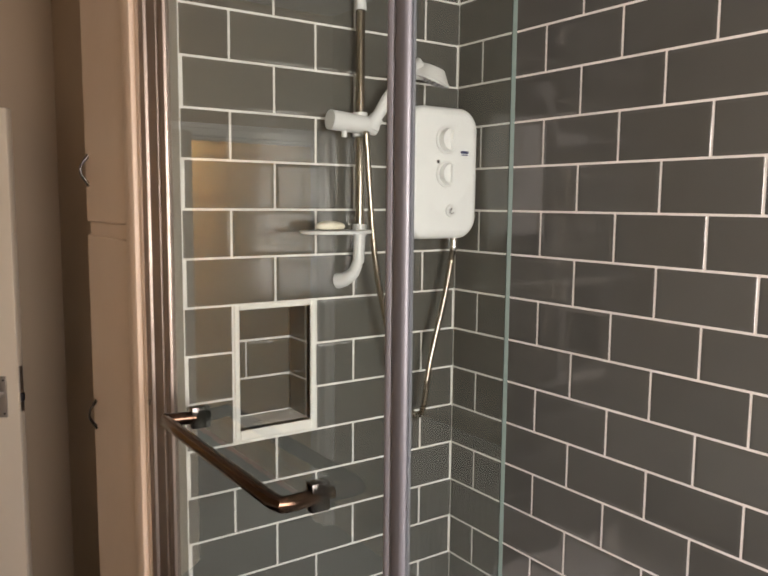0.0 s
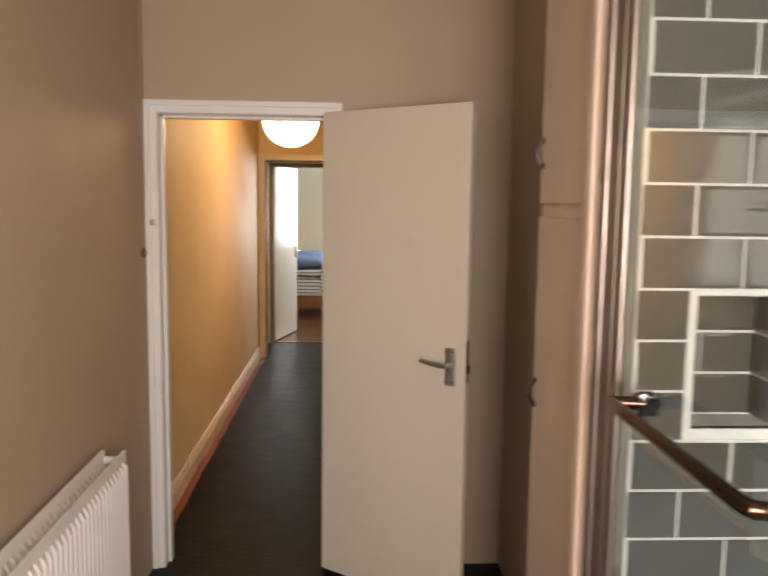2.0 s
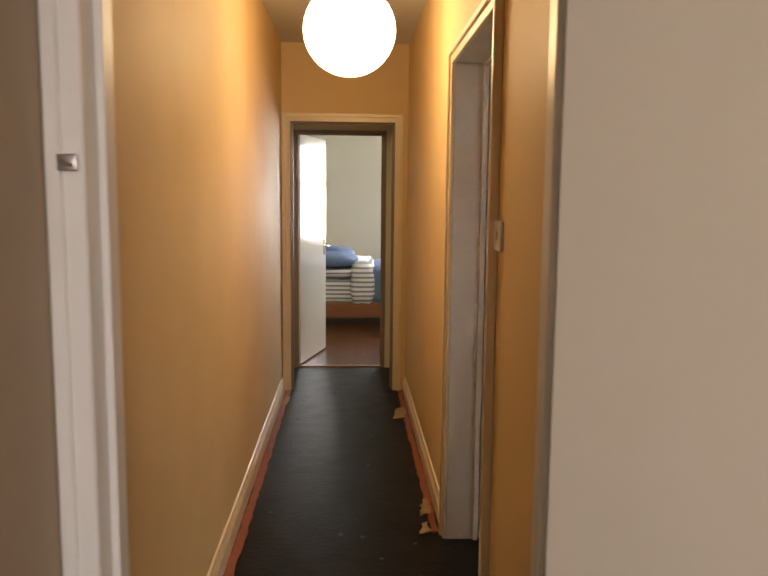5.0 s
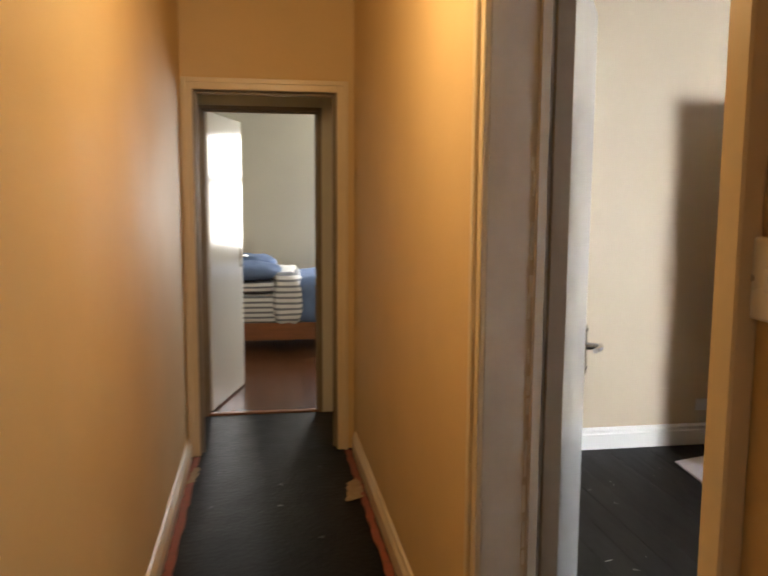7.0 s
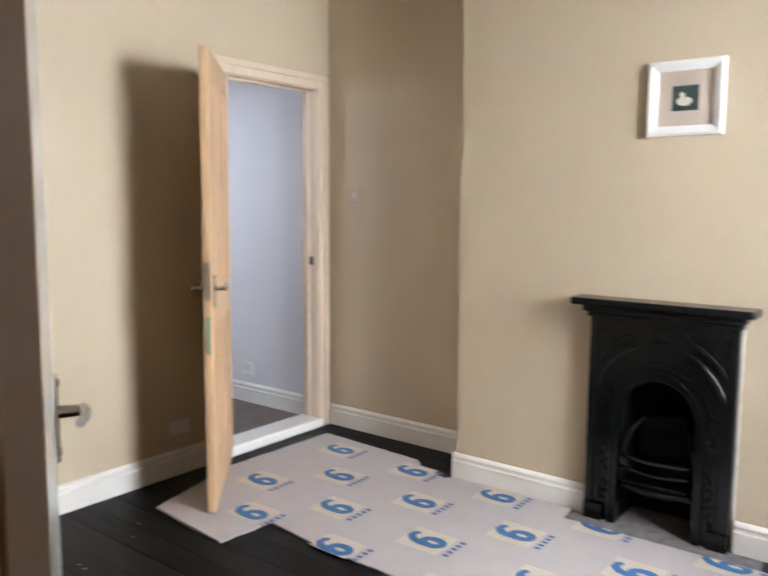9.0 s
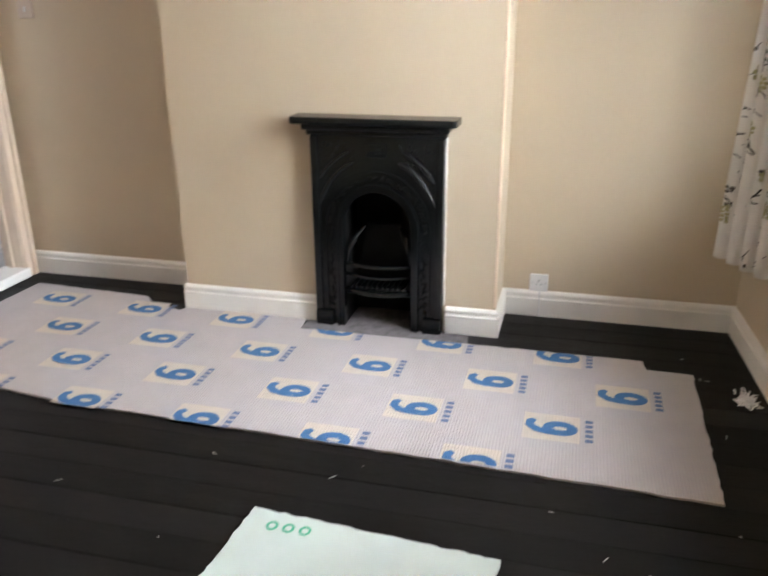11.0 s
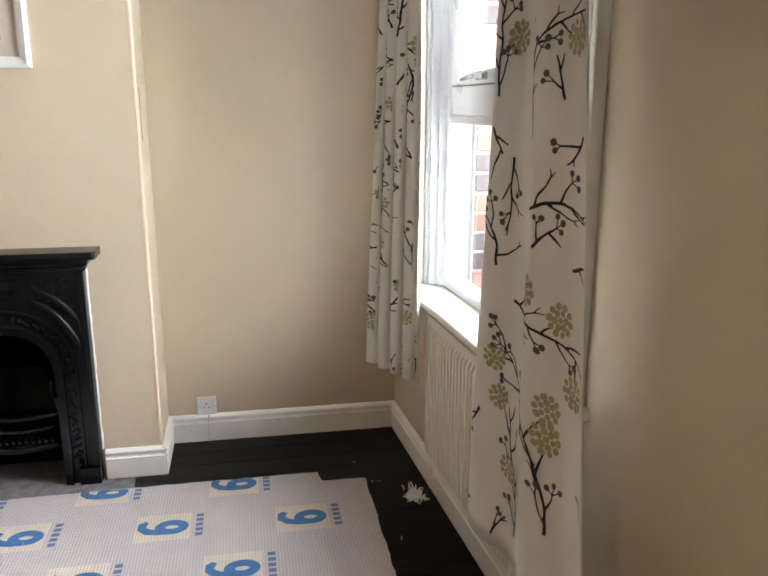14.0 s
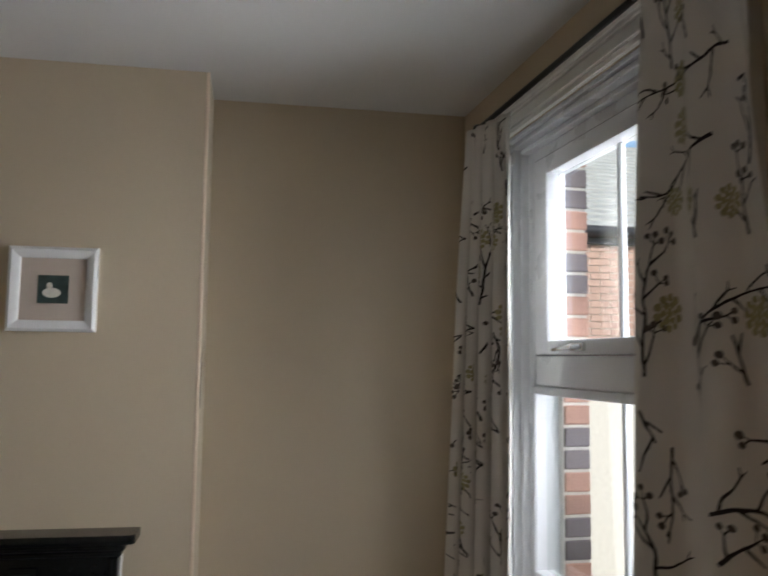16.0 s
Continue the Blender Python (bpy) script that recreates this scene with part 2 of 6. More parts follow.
def rod_between(bm, a, b, r0, r1=None, seg=14):
    a, b = Vector(a), Vector(b)
    d = b - a
    m = Matrix.Translation((a + b) / 2) @ d.to_track_quat("Z", "Y").to_matrix().to_4x4()
    bmesh.ops.create_cone(bm, cap_ends=True, segments=seg, radius1=r0, radius2=r0 if r1 is None else r1, depth=d.length, matrix=m)


def tube(bm, pts, r, seg=12):
    """A round tube along points; r is a number or one radius a point."""
    pts = [Vector(p) for p in pts]
    rings = []
    up = Vector((0.3, 0.5, 0.81)).normalized()
    for i, p in enumerate(pts):
        d = (pts[min(i + 1, len(pts) - 1)] - pts[max(i - 1, 0)]).normalized()
        s = d.cross(up).normalized()
        u = s.cross(d)
        rr = r[i] if isinstance(r, (list, tuple)) else r
        rings.append([bm.verts.new(p + rr * (math.cos(2 * math.pi * k / seg) * s + math.sin(2 * math.pi * k / seg) * u)) for k in range(seg)])
    for a, b in zip(rings, rings[1:]):
        for k in range(seg):
            bm.faces.new((a[k], a[(k + 1) % seg], b[(k + 1) % seg], b[k]))
    bm.faces.new(rings[0][::-1])
    bm.faces.new(rings[-1])


def profile_run(bm, prof, a, b, out):
    """Sweeps a moulding profile of (out, up) pairs from a to b; out is the way it stands off the wall."""
    a, b, out = Vector(a), Vector(b), Vector(out)
    up = Vector((0, 0, 1))
    ra = [bm.verts.new(a + out * o + up * h) for o, h in prof]
    rb = [bm.verts.new(b + out * o + up * h) for o, h in prof]
    n = len(prof)
    for i in range(n):
        bm.faces.new((ra[i], ra[(i + 1) % n], rb[(i + 1) % n], rb[i]))
    bm.faces.new(ra[::-1])
    bm.faces.new(rb)


def smooth(bm, angle=40):
    for f in bm.faces:
        f.smooth = True
    for e in bm.edges:
        if len(e.link_faces) == 2:
            a = e.calc_face_angle(0)
            p, q = sorted(f.calc_area() for f in e.link_faces)
            if a > radians(angle) or a > 0.08 and q > 25 * p:
                e.smooth = False


def mesh_of(name, bm, mat, soft=True):
    bmesh.ops.recalc_face_normals(bm, faces=bm.faces[:])
    if soft:
        smooth(bm)
    me = bpy.data.meshes.new(name)
    bm.to_mesh(me)
    bm.free()
    for k in (mat if isinstance(mat, (list, tuple)) else [mat]):
        me.materials.append(k)
    return me


def part(name, bm, mat, parent=None, label="", soft=True):
    ob = new(name, mesh_of(name, bm, mat, soft))
    if parent is not None:
        ob.parent = parent
        ob.matrix_parent_inverse = Matrix.Identity(4)
    return tagged(ob, label)


def thing(name, m, label, category, group=""):
    ob = new(name)
    ob.empty_display_size = 0.1
    ob.matrix_world = m
    ob.matrix_basis = m
    return tagged(ob, label, category, group)


def structure(name, bm, mat, label, soft=False):
    return tagged(part(name, bm, mat, None, label, soft), kind="structure")


def piece(name, me, parent, m):
    """One of many alike pieces, on shared mesh data."""
    ob = new(name, me)
    ob.parent = parent
    ob.matrix_basis = m
    return ob


def wall(name, axis, c0, c1, a0, a1, z0, z1, holes, mat, label):
    """A thick wall with openings (a0, a1, z0, z1). axis 'x': it runs along x and is c0..c1 thick in y."""
    cuts = sorted({a0, a1, *[h[0] for h in holes], *[h[1] for h in holes]})
    bm = bmesh.new()
    for p, q in zip(cuts, cuts[1:]):
        spans = [(z0, z1)]
        for h in holes:
            if h[0] <= p and q <= h[1]:
                nxt = []
                for s in spans:
                    if s[0] < h[2]:
                        nxt.append((s[0], min(s[1], h[2])))
                    if s[1] > h[3]:
                        nxt.append((max(s[0], h[3]), s[1]))
                spans = nxt
        for s in spans:
            if s[1] - s[0] > 0.001:
                if axis == "x":
                    bx(bm, p, q, c0, c1, *s)
                else:
                    bx(bm, c0, c1, p, q, *s)
    bmesh.ops.remove_doubles(bm, verts=bm.verts[:], dist=0.0004)
    return structure(name, bm, mat, label)


SKIRT = [(0, 0), (0.018, 0), (0.018, 0.081), (0.021, 0.083), (0.021, 0.089), (0.016, 0.093), (0.014, 0.104), (0.020, 0.110), (0.018, 0.117), (0.008, 0.126), (0, 0.127)]
SKIRT_HALL = [(0, 0), (0.018, 0), (0.018, 0.075), (0.022, 0.085), (0.012, 0.102), (0.008, 0.118), (0, 0.122)]


def skirting(name, prof, a, b, out, mat, label="painted moulded skirting board along the wall"):
    bm = bmesh.new()
    profile_run(bm, prof, a, b, out)
    return structure(name, bm, mat, label)

# ---- structure ----
H = 2.575
XR, XB, YS, YN = 4.125, 3.828, 0.606, 4.272   # bedroom: alcove wall, chimney breast, window wall, pine door wall
W = 0.93                                       # hall width
WIN = (2.46, 3.69, 0.775, 2.34)                # bedroom window opening x0, x1, z0, z1
# the window wall stands 3.5 degrees out of square, turned about its corner by the alcove
SKEW = pose(XR, YS, 0, 0, 0, 3.5) @ pose(-XR, -YS, 0)


def askew(ob):
    ob.matrix_basis = SKEW @ ob.matrix_basis
    return ob


wall("wall_bathroom_hall", "x", 0.0, 0.12, -0.05, 1.75, 0, H, [(0.104, 0.855, 0, 1.985)], TAUPE, "taupe painted bathroom wall with the open doorway")
wall("wall_bathroom_west", "y", -0.05, 0.07, -4.3, 0.0, 0, H, [], TAUPE, "taupe painted plain bathroom wall behind the radiator")
wall("wall_bathroom_recess", "y", 1.603, 1.75, -1.05, 0.0, 0, H, [], TAUPE, "taupe painted wall beside the airing cupboard")
wall("wall_shower_side", "y", 2.2128, 2.35, -4.3, -1.05, 0, H, [], GROUT, "shower wall under the grey tiles")
wall("wall_niche", "x", -1.7582, -1.60, 1.489, 2.2158, 0, H, [(1.611, 1.786, 1.172, 1.440)], GROUT, "partition with a recessed shower niche")
wall("wall_bathroom_south", "x", -4.42, -4.3, -0.05, 2.35, 0, H, [(0.88, 1.72, 1.15, 2.05)], TAUPE, "plain bathroom wall with a window opening")

wall("wall_hall_west", "y", -0.12, 0.0, 0.12, 5.30, 0, H, [], HALL, "cream hall wall with the lamp's warm glow put into its colour")
wall("wall_hall_bedroom", "y", W, 1.06, 0.12, 4.49, 0, H, [(1.04, 1.975, 0, 2.03)], HALL, "cream hall wall, tinted lamp-warm, with the bedroom doorway")
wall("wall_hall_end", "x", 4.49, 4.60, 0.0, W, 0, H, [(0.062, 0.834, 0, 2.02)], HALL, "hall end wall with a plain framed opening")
# lobby shade is put into the wall colour: taupe instead of a pale paint
wall("wall_lobby_east", "y", 0.93, 1.06, 4.60, 5.25, 0, H, [], TAUPE, "wall of the short lobby before the back bedroom, taupe for its shade")
wall("wall_lobby_end", "x", 5.25, 5.35, -0.8, 2.75, 0, H, [(0.03, 0.806, 0, 2.02)], PALE, "wall with the back bedroom doorway")
wall("wall_back_bedroom_west", "y", -0.92, -0.80, 5.25, 8.82, 0, H, [], PALE, "pale cream back bedroom wall")
wall("wall_back_bedroom_east", "y", 2.60, 2.72, 5.35, 8.82, 0, H, [], PALE, "pale cream back bedroom wall")
wall("wall_back_bedroom_north", "x", 8.70, 8.82, -0.80, 2.60, 0, H, [(1.35, 2.30, 0.85, 2.15)], PALE, "pale cream back bedroom wall with a window opening")

askew(wall("wall_bedroom_south", "x", 0.50, YS, 1.04, 4.26, -0.2, H, [WIN], CREAM, "cream bedroom wall round the window"))
wall("wall_bedroom_east", "y", XR, 4.26, YS, 4.39, 0, H, [], CREAM, "cream bedroom alcove wall")
wall("wall_bedroom_north", "x", YN, 4.39, 1.06, XR, 0, H, [(3.30, 4.035, 0.0, 2.02)], CREAM, "cream bedroom wall with the pine doorway")
wall("wall_bedroom_inner", "y", 1.062, 1.072, 0.30, YN, 0, H, [(1.04, 1.975, 0, 2.03)], CREAM, "cream bedroom side of the hall wall")
wall("wall_landing_east", "y", 4.075, 4.26, 4.39, 6.2, 0, H, [], LILAC, "pale lilac white landing wall")
wall("wall_landing_north", "x", 6.2, 6.3, 2.72, 4.26, 0, H, [], LILAC, "pale landing wall")
wall("wall_landing_west", "y", 2.722, 2.80, 4.39, 6.2, 0, H, [(5.1, 5.9, 1.2, 2.2)], LILAC, "pale landing wall out of view, with an added opening behind the fill lamp")

wall("chimney_breast", "y", XB, XR - 0.002, 1.648, 3.160, 0, H - 0.002, [(2.005, 2.357, 0, 0.70)], CREAM, "cream painted chimney breast standing into the bedroom")
bm = bmesh.new()
bx(bm, -0.95, 4.3, -4.42, 8.85, H, H + 0.1)
structure("ceiling", bm, CEIL, "white painted plaster ceiling")
bm = bmesh.new()
bx(bm, -0.05, 2.35, -4.42, 0.06, -0.1, 0.0)
structure("floor_bathroom", bm, HALLFLOOR, "dark bathroom floor")
bm = bmesh.new()
bx(bm, -0.12, 1.0, 0.06, 5.27, -0.1, 0.0)
structure("floor_hall", bm, HALLFLOOR, "dark grey rubbery underlay on the hall floor")
bm = bmesh.new()
bx(bm, 1.0, 4.26, 0.24, 4.30, -0.12, -0.022)
floor_bed = structure("floor_bedroom", bm, IRON2, "black painted bare floorboards")
bm = bmesh.new()
bx(bm, -0.92, 2.72, 5.27, 8.82, -0.12, -0.022)
floor_back = structure("floor_back_bedroom", bm, IRON2, "red-brown varnished bare floorboards")
bm = bmesh.new()
bx(bm, 2.72, 4.26, 4.34, 6.3, -0.1, 0.03)
structure("floor_landing", bm, CARPET, "brown carpeted landing floor")
bm = bmesh.new()
bx(bm, -60, 60, -60, 60, -3.3, -3.0)
structure("ground", bm, GROUND, "grey yard ground far below the window")

# skirting boards
skirting("baseboard_hall_west", SKIRT_HALL, (0, 0.14, 0), (0, 4.41, 0), (1, 0, 0), HALLTRIM)
skirting("baseboard_hall_east", SKIRT_HALL, (W, 2.05, 0), (W, 4.41, 0), (-1, 0, 0), HALLTRIM)
skirting("baseboard_hall_east_near", SKIRT_HALL, (W, 0.14, 0), (W, 1.0, 0), (-1, 0, 0), HALLTRIM)
skirting("baseboard_lobby", SKIRT_HALL, (0.93, 4.61, 0), (0.93, 5.24, 0), (-1, 0, 0), WHITE)
skirting("baseboard_breast", SKIRT, (XB, 2.475, 0), (XB, 3.172, 0), (-1, 0, 0), WHITE)
skirting("baseboard_breast_short", SKIRT, (XB, 1.640, 0), (XB, 1.872, 0), (-1, 0, 0), WHITE)
skirting("baseboard_breast_return", SKIRT, (XB - 0.016, 1.648, 0), (XR, 1.648, 0), (0, -1, 0), WHITE)
skirting("baseboard_breast_return_far", SKIRT, (XB - 0.016, 3.160, 0), (XR, 3.160, 0), (0, 1, 0), WHITE)
skirting("baseboard_alcove", SKIRT, (XR, YS, 0), (XR, 1.648, 0), (-1, 0, 0), WHITE)
skirting("baseboard_alcove_far", SKIRT, (XR, 3.160, 0), (XR, YN, 0), (-1, 0, 0), WHITE)
askew(skirting("baseboard_window_wall", SKIRT, (1.09, YS, 0), (XR, YS, 0), (0, 1, 0), WHITE))
skirting("baseboard_north", SKIRT, (1.08, YN, 0), (3.22, YN, 0), (0, -1, 0), WHITE)
skirting("baseboard_landing", SKIRT, (4.075, 4.40, 0.03), (4.075, 6.19, 0.03), (-1, 0, 0), COOLWHITE)
skirting("baseboard_back_bedroom", SKIRT_HALL, (-0.79, 8.70, 0), (2.59, 8.70, 0), (0, -1, 0), WHITE)


bm = bmesh.new()
bx(bm, 3.905, 3.9065, 1.6462, 1.6478, 1.36, 1.56)
structure("trim_plaster_crack", bm, DARK, "thin dark crack in the plaster of the chimney breast side")

bm = bmesh.new()
rod_between(bm, (XB + 0.005, 1.653, 0.14), (XB + 0.005, 1.653, H - 0.003), 0.0075, seg=12)
structure("trim_corner_bead", bm, CUPBOARD, "pale rounded plaster bead on the corner of the chimney breast")

# ---- door frames ----
def casing(name, axis, c, sgn, a0, a1, top, w, mat, label, thick=0.018):
    """Architrave round an opening, on one face of a wall, with a stepped moulding."""
    bm = bmesh.new()

    def bar(p0, p1, q0, q1, t):
        lo, hi = (c, c + sgn * t) if sgn > 0 else (c + sgn * t, c)
        if axis == "x":
            bx(bm, p0, p1, lo, hi, q0, q1, 0.003, 1)
        else:
            bx(bm, lo, hi, p0, p1, q0, q1, 0.003, 1)
    bar(a0 - w, a0, 0, top + w, thick)
    bar(a1, a1 + w, 0, top + w, thick)
    bar(a0, a1, top, top + w, thick)
    k = w * 0.42
    bar(a0 - w - 0.002, a0 - w + k, 0, top + w + 0.002, thick + 0.010)
    bar(a1 + w - k, a1 + w + 0.002, 0, top + w + 0.002, thick + 0.010)
    bar(a0 - w + k, a1 + w - k, top + w - k, top + w + 0.002, thick + 0.010)
    return structure(name, bm, mat, label)


def lining(name, axis, c0, c1, a0, a1, top, stop, mat, label, t=0.022):
    """Jambs, head and stops that line an opening."""
    bm = bmesh.new()

    def bar(p0, p1, d0, d1, q0, q1):
        if axis == "x":
            bx(bm, p0, p1, d0, d1, q0, q1, 0.002, 1)
        else:
            bx(bm, d0, d1, p0, p1, q0, q1, 0.002, 1)
    bar(a0, a0 + t, c0, c1, 0, top)
    bar(a1 - t, a1, c0, c1, 0, top)
    bar(a0 + t, a1 - t, c0, c1, top - t, top)
    s0, s1 = stop
    bar(a0 + t, a0 + t + 0.013, s0, s1, 0, top - t)
    bar(a1 - t - 0.013, a1 - t, s0, s1, 0, top - t)
    bar(a0 + t, a1 - t, s0, s1, top - t - 0.013, top - t)
    return structure(name, bm, mat, label)


casing("trim_bathroom_door", "x", 0.0, -1, 0.126, 0.833, 1.965, 0.052, WHITE, "white painted architrave round the bathroom doorway")
lining("frame_bathroom_door", "x", -0.004, 0.124, 0.104, 0.855, 1.985, (0.04, 0.085), WHITE, "white painted bathroom door lining")
casing("trim_bathroom_door_hall", "x", 0.12, 1, 0.126, 0.833, 1.965, 0.052, HALLTRIM, "painted architrave on the hall side")
casing("trim_hall_end", "x", 4.49, -1, 0.062, 0.834, 2.015, 0.058, HALLTRIM, "painted moulded architrave at the end of the hall")
lining("frame_hall_end", "x", 4.486, 4.604, 0.058, 0.838, 2.022, (4.53, 4.56), SHADETRIM, "hall end opening lining, its shade put into a brown-grey colour", 0.010)
lining("frame_back_bedroom_door", "x", 5.246, 5.354, 0.028, 0.808, 2.022, (5.27, 5.30), SHADETRIM, "back bedroom door frame, its shade put into a brown-grey colour", 0.026)
casing("trim_bedroom_door_hall", "y", W, -1, 1.058, 1.957, 2.01, 0.055, HALLTRIM, "painted architrave round the bedroom doorway")
lining("frame_bedroom_door", "y", W - 0.004, 1.066, 1.038, 1.977, 2.032, (1.040, 1.064), JAMB, "scuffed grey-white bedroom door lining", 0.022)
casing("trim_bedroom_door_room", "y", 1.072, 1, 1.058, 1.957, 2.01, 0.055, WHITE, "white architrave on the bedroom side")
casing("trim_pine_door", "x", YN, -1, 3.32, 4.020, 2.005, 0.072, CASING, "pale pinkish wooden architrave round the landing doorway")
lining("frame_pine_door", "x", YN - 0.004, 4.394, 3.298, 4.037, 2.022, (4.33, 4.36), CASING, "pale wooden landing door lining")
# upright brown-grey strip beside the hinge edge of the bedroom door
bm = bmesh.new()
bx(bm, 1.074, 1.118, 1.940, 1.957, 0, 2.01, 0.002, 1)
structure("trim_bedroom_hinge_strip", bm, material("brown_grey_strip", (0.27, 0.22, 0.165), 0.45, vary=0.08), "brown-grey strip at the hinge edge of the bedroom door")
bm = bmesh.new()
bx(bm, 3.30, 4.035, YN - 0.03, 4.41, 0.0, 0.055, 0.008)
structure("threshold_landing", bm, COOLWHITE, "white painted raised threshold of the landing door")
bm = bmesh.new()
bx(bm, 0.03, 0.806, 5.262, 5.312, -0.02, 0.012, 0.005)
structure("threshold_back_bedroom", bm, BEDWOOD, "worn wooden threshold strip")


bm = bmesh.new()
rnd = random.Random(6)
for k in range(14):
    z = 0.55 + 0.075 * k + rnd.uniform(-0.02, 0.02)
    w = rnd.uniform(0.0015, 0.005)
    x = 1.033 + rnd.uniform(-0.003, 0.003)
    bx(bm, x - w, x + w, 1.9535, 1.9552, z, z + rnd.uniform(0.02, 0.08))
tagged(part("paint_chips", bm, PLASTIC, None, soft=False), "pale chipped paint along the bedroom door lining", "paint chips", kind="stuff")

# ---- doors ----
def lever(side, parent, x, z, facing, mat, plate=(0.042, 0.145), length=0.11, back=-1):
    """A lever handle on a backplate, in door coordinates: facing is the face's y and way."""
    y, s = facing
    h = thing_child("door_handle", parent)
    bm = bmesh.new()
    bx(bm, x - plate[0] / 2, x + plate[0] / 2, min(y, y + s * 0.007), max(y, y + s * 0.007), z - plate[1] / 2, z + plate[1] / 2, 0.002, 2)
    part("backplate", bm, mat, h)
    bm = bmesh.new()
    rod_between(bm, (x, y + s * 0.005, z + 0.01), (x, y + s * 0.045, z + 0.01), 0.012, 0.010)
    tube(bm, [(x - back * 0.006, y + s * 0.046, z + 0.010), (x + back * 0.03, y + s * 0.050, z + 0.012), (x + back * 0.07, y + s * 0.047, z + 0.014), (x + back * length, y + s * 0.040, z + 0.018)], [0.011, 0.010, 0.009, 0.008])
    part("lever", bm, mat, h)
    for dz in (-plate[1] / 2 + 0.014, plate[1] / 2 - 0.014):
        for dx in (-0.012, 0.012):
            bm = bmesh.new()
            rod_between(bm, (x + dx, y + s * 0.006, z + dz), (x + dx, y + s * 0.009, z + dz), 0.0035, seg=8)
            part("screw", bm, DARK, h)
    return h


def thing_child(name, parent):
    """A part that holds sub-parts."""
    me = bpy.data.meshes.new(name)
    ob = new(name, me)
    ob.parent = parent
    return ob


def door_leaf(name, hinge, angle, width, height, mat, label, thick=0.036, panels=False):
    """A leaf that runs along local +x from its hinge; local y is its thickness."""
    d = tagged(new(name), label, "door", kind="structure")
    d.matrix_basis = pose(hinge[0], hinge[1], 0.012, 0, 0, angle)
    bm = bmesh.new()
    if not panels:
        bx(bm, 0, width, -thick / 2, thick / 2, 0, height, 0.003, 2)
        part("leaf", bm, mat, d)
    else:
        st, mid = 0.095, 0.11
        bx(bm, 0, st, -thick / 2, thick / 2, 0, height, 0.004, 2)
        part("stile", bm, mat, d)
        bm = bmesh.new()
        bx(bm, width - st, width, -thick / 2, thick / 2, 0, height, 0.004, 2)
        part("stile", bm, mat, d)
        for z0, z1 in ((0, 0.20), (0.80, 0.98), (height - 0.11, height)):
            bm = bmesh.new()
            bx(bm, st, width - st, -thick / 2, thick / 2, z0, z1, 0.003, 1)
            part("rail", bm, mat, d)
        cx = width / 2
        for z0, z1 in ((0.20, 0.80), (0.98, height - 0.11)):
            bm = bmesh.new()
            bx(bm, cx - 0.045, cx + 0.045, -thick / 2, thick / 2, z0, z1, 0.003, 1)
            part("muntin", bm, mat, d)
            for p0, p1 in ((st, cx - 0.045), (cx + 0.045, width - st)):
                bm = bmesh.new()
                bx(bm, p0, p1, -0.006, 0.006, z0, z1)
                bx(bm, p0 + 0.025, p1 - 0.025, -0.011, 0.011, z0 + 0.03, z1 - 0.03, 0.006, 1)
                part("panel", bm, mat, d)
    bm = bmesh.new()
    bx(bm, width - 0.001, width + 0.002, -0.011, 0.011, 0.93, 1.09)
    part("latch_plate", bm, SATIN, d, "metal latch plate")
    return d


bath_door = door_leaf("door_bathroom", (0.820, -0.030), math.degrees(math.atan2(-0.405, 0.535)), 0.686, 1.965, DOORWHITE, "plain flush white painted bathroom door standing open")
lever("a", bath_door, 0.625, 0.985, (-0.018, -1), SATIN)
lever("b", bath_door, 0.625, 0.985, (0.018, 1), SATIN)
bm = bmesh.new()
bx(bm, 0.686, 0.694, -0.010, 0.010, 0.965, 0.995, 0.002, 1)
part("latch_bolt", bm, DARK, bath_door)

back_door = door_leaf("door_back_bedroom", (0.060, 5.345), 75.0, 0.755, 1.985, COOLWHITE, "glossy white flush back bedroom door standing open")
lever("a", back_door, 0.69, 0.985, (-0.018, -1), CHROME)

white_door = door_leaf("door_bedroom", (1.100, 1.950), 61.0, 0.640, 1.985, COOLWHITE, "white flush bedroom door standing wide open")
lever("a", white_door, 0.600, 0.970, (-0.018, -1), CHROME, plate=(0.040, 0.15))
lever("b", white_door, 0.600, 0.970, (0.018, 1), CHROME, plate=(0.040, 0.15))

PA = math.degrees(math.atan2(3.735 - 4.262, 2.765 - 3.318))
pine_door = door_leaf("door_landing", (3.318, 4.262), PA, 0.757, 1.975, PINE, "bare pine panelled landing door standing half open", panels=True)
lever("a", pine_door, 0.70, 0.965, (0.018, 1), CHROME)
lever("b", pine_door, 0.70, 0.965, (-0.018, -1), CHROME)
bm = bmesh.new()
bx(bm, 0.757, 0.7585, -0.009, 0.009, 0.70, 0.86)
part("tape_label", bm, material("green_tape", (0.20, 0.34, 0.22), 0.5), pine_door, "green and white sticker on the door edge")

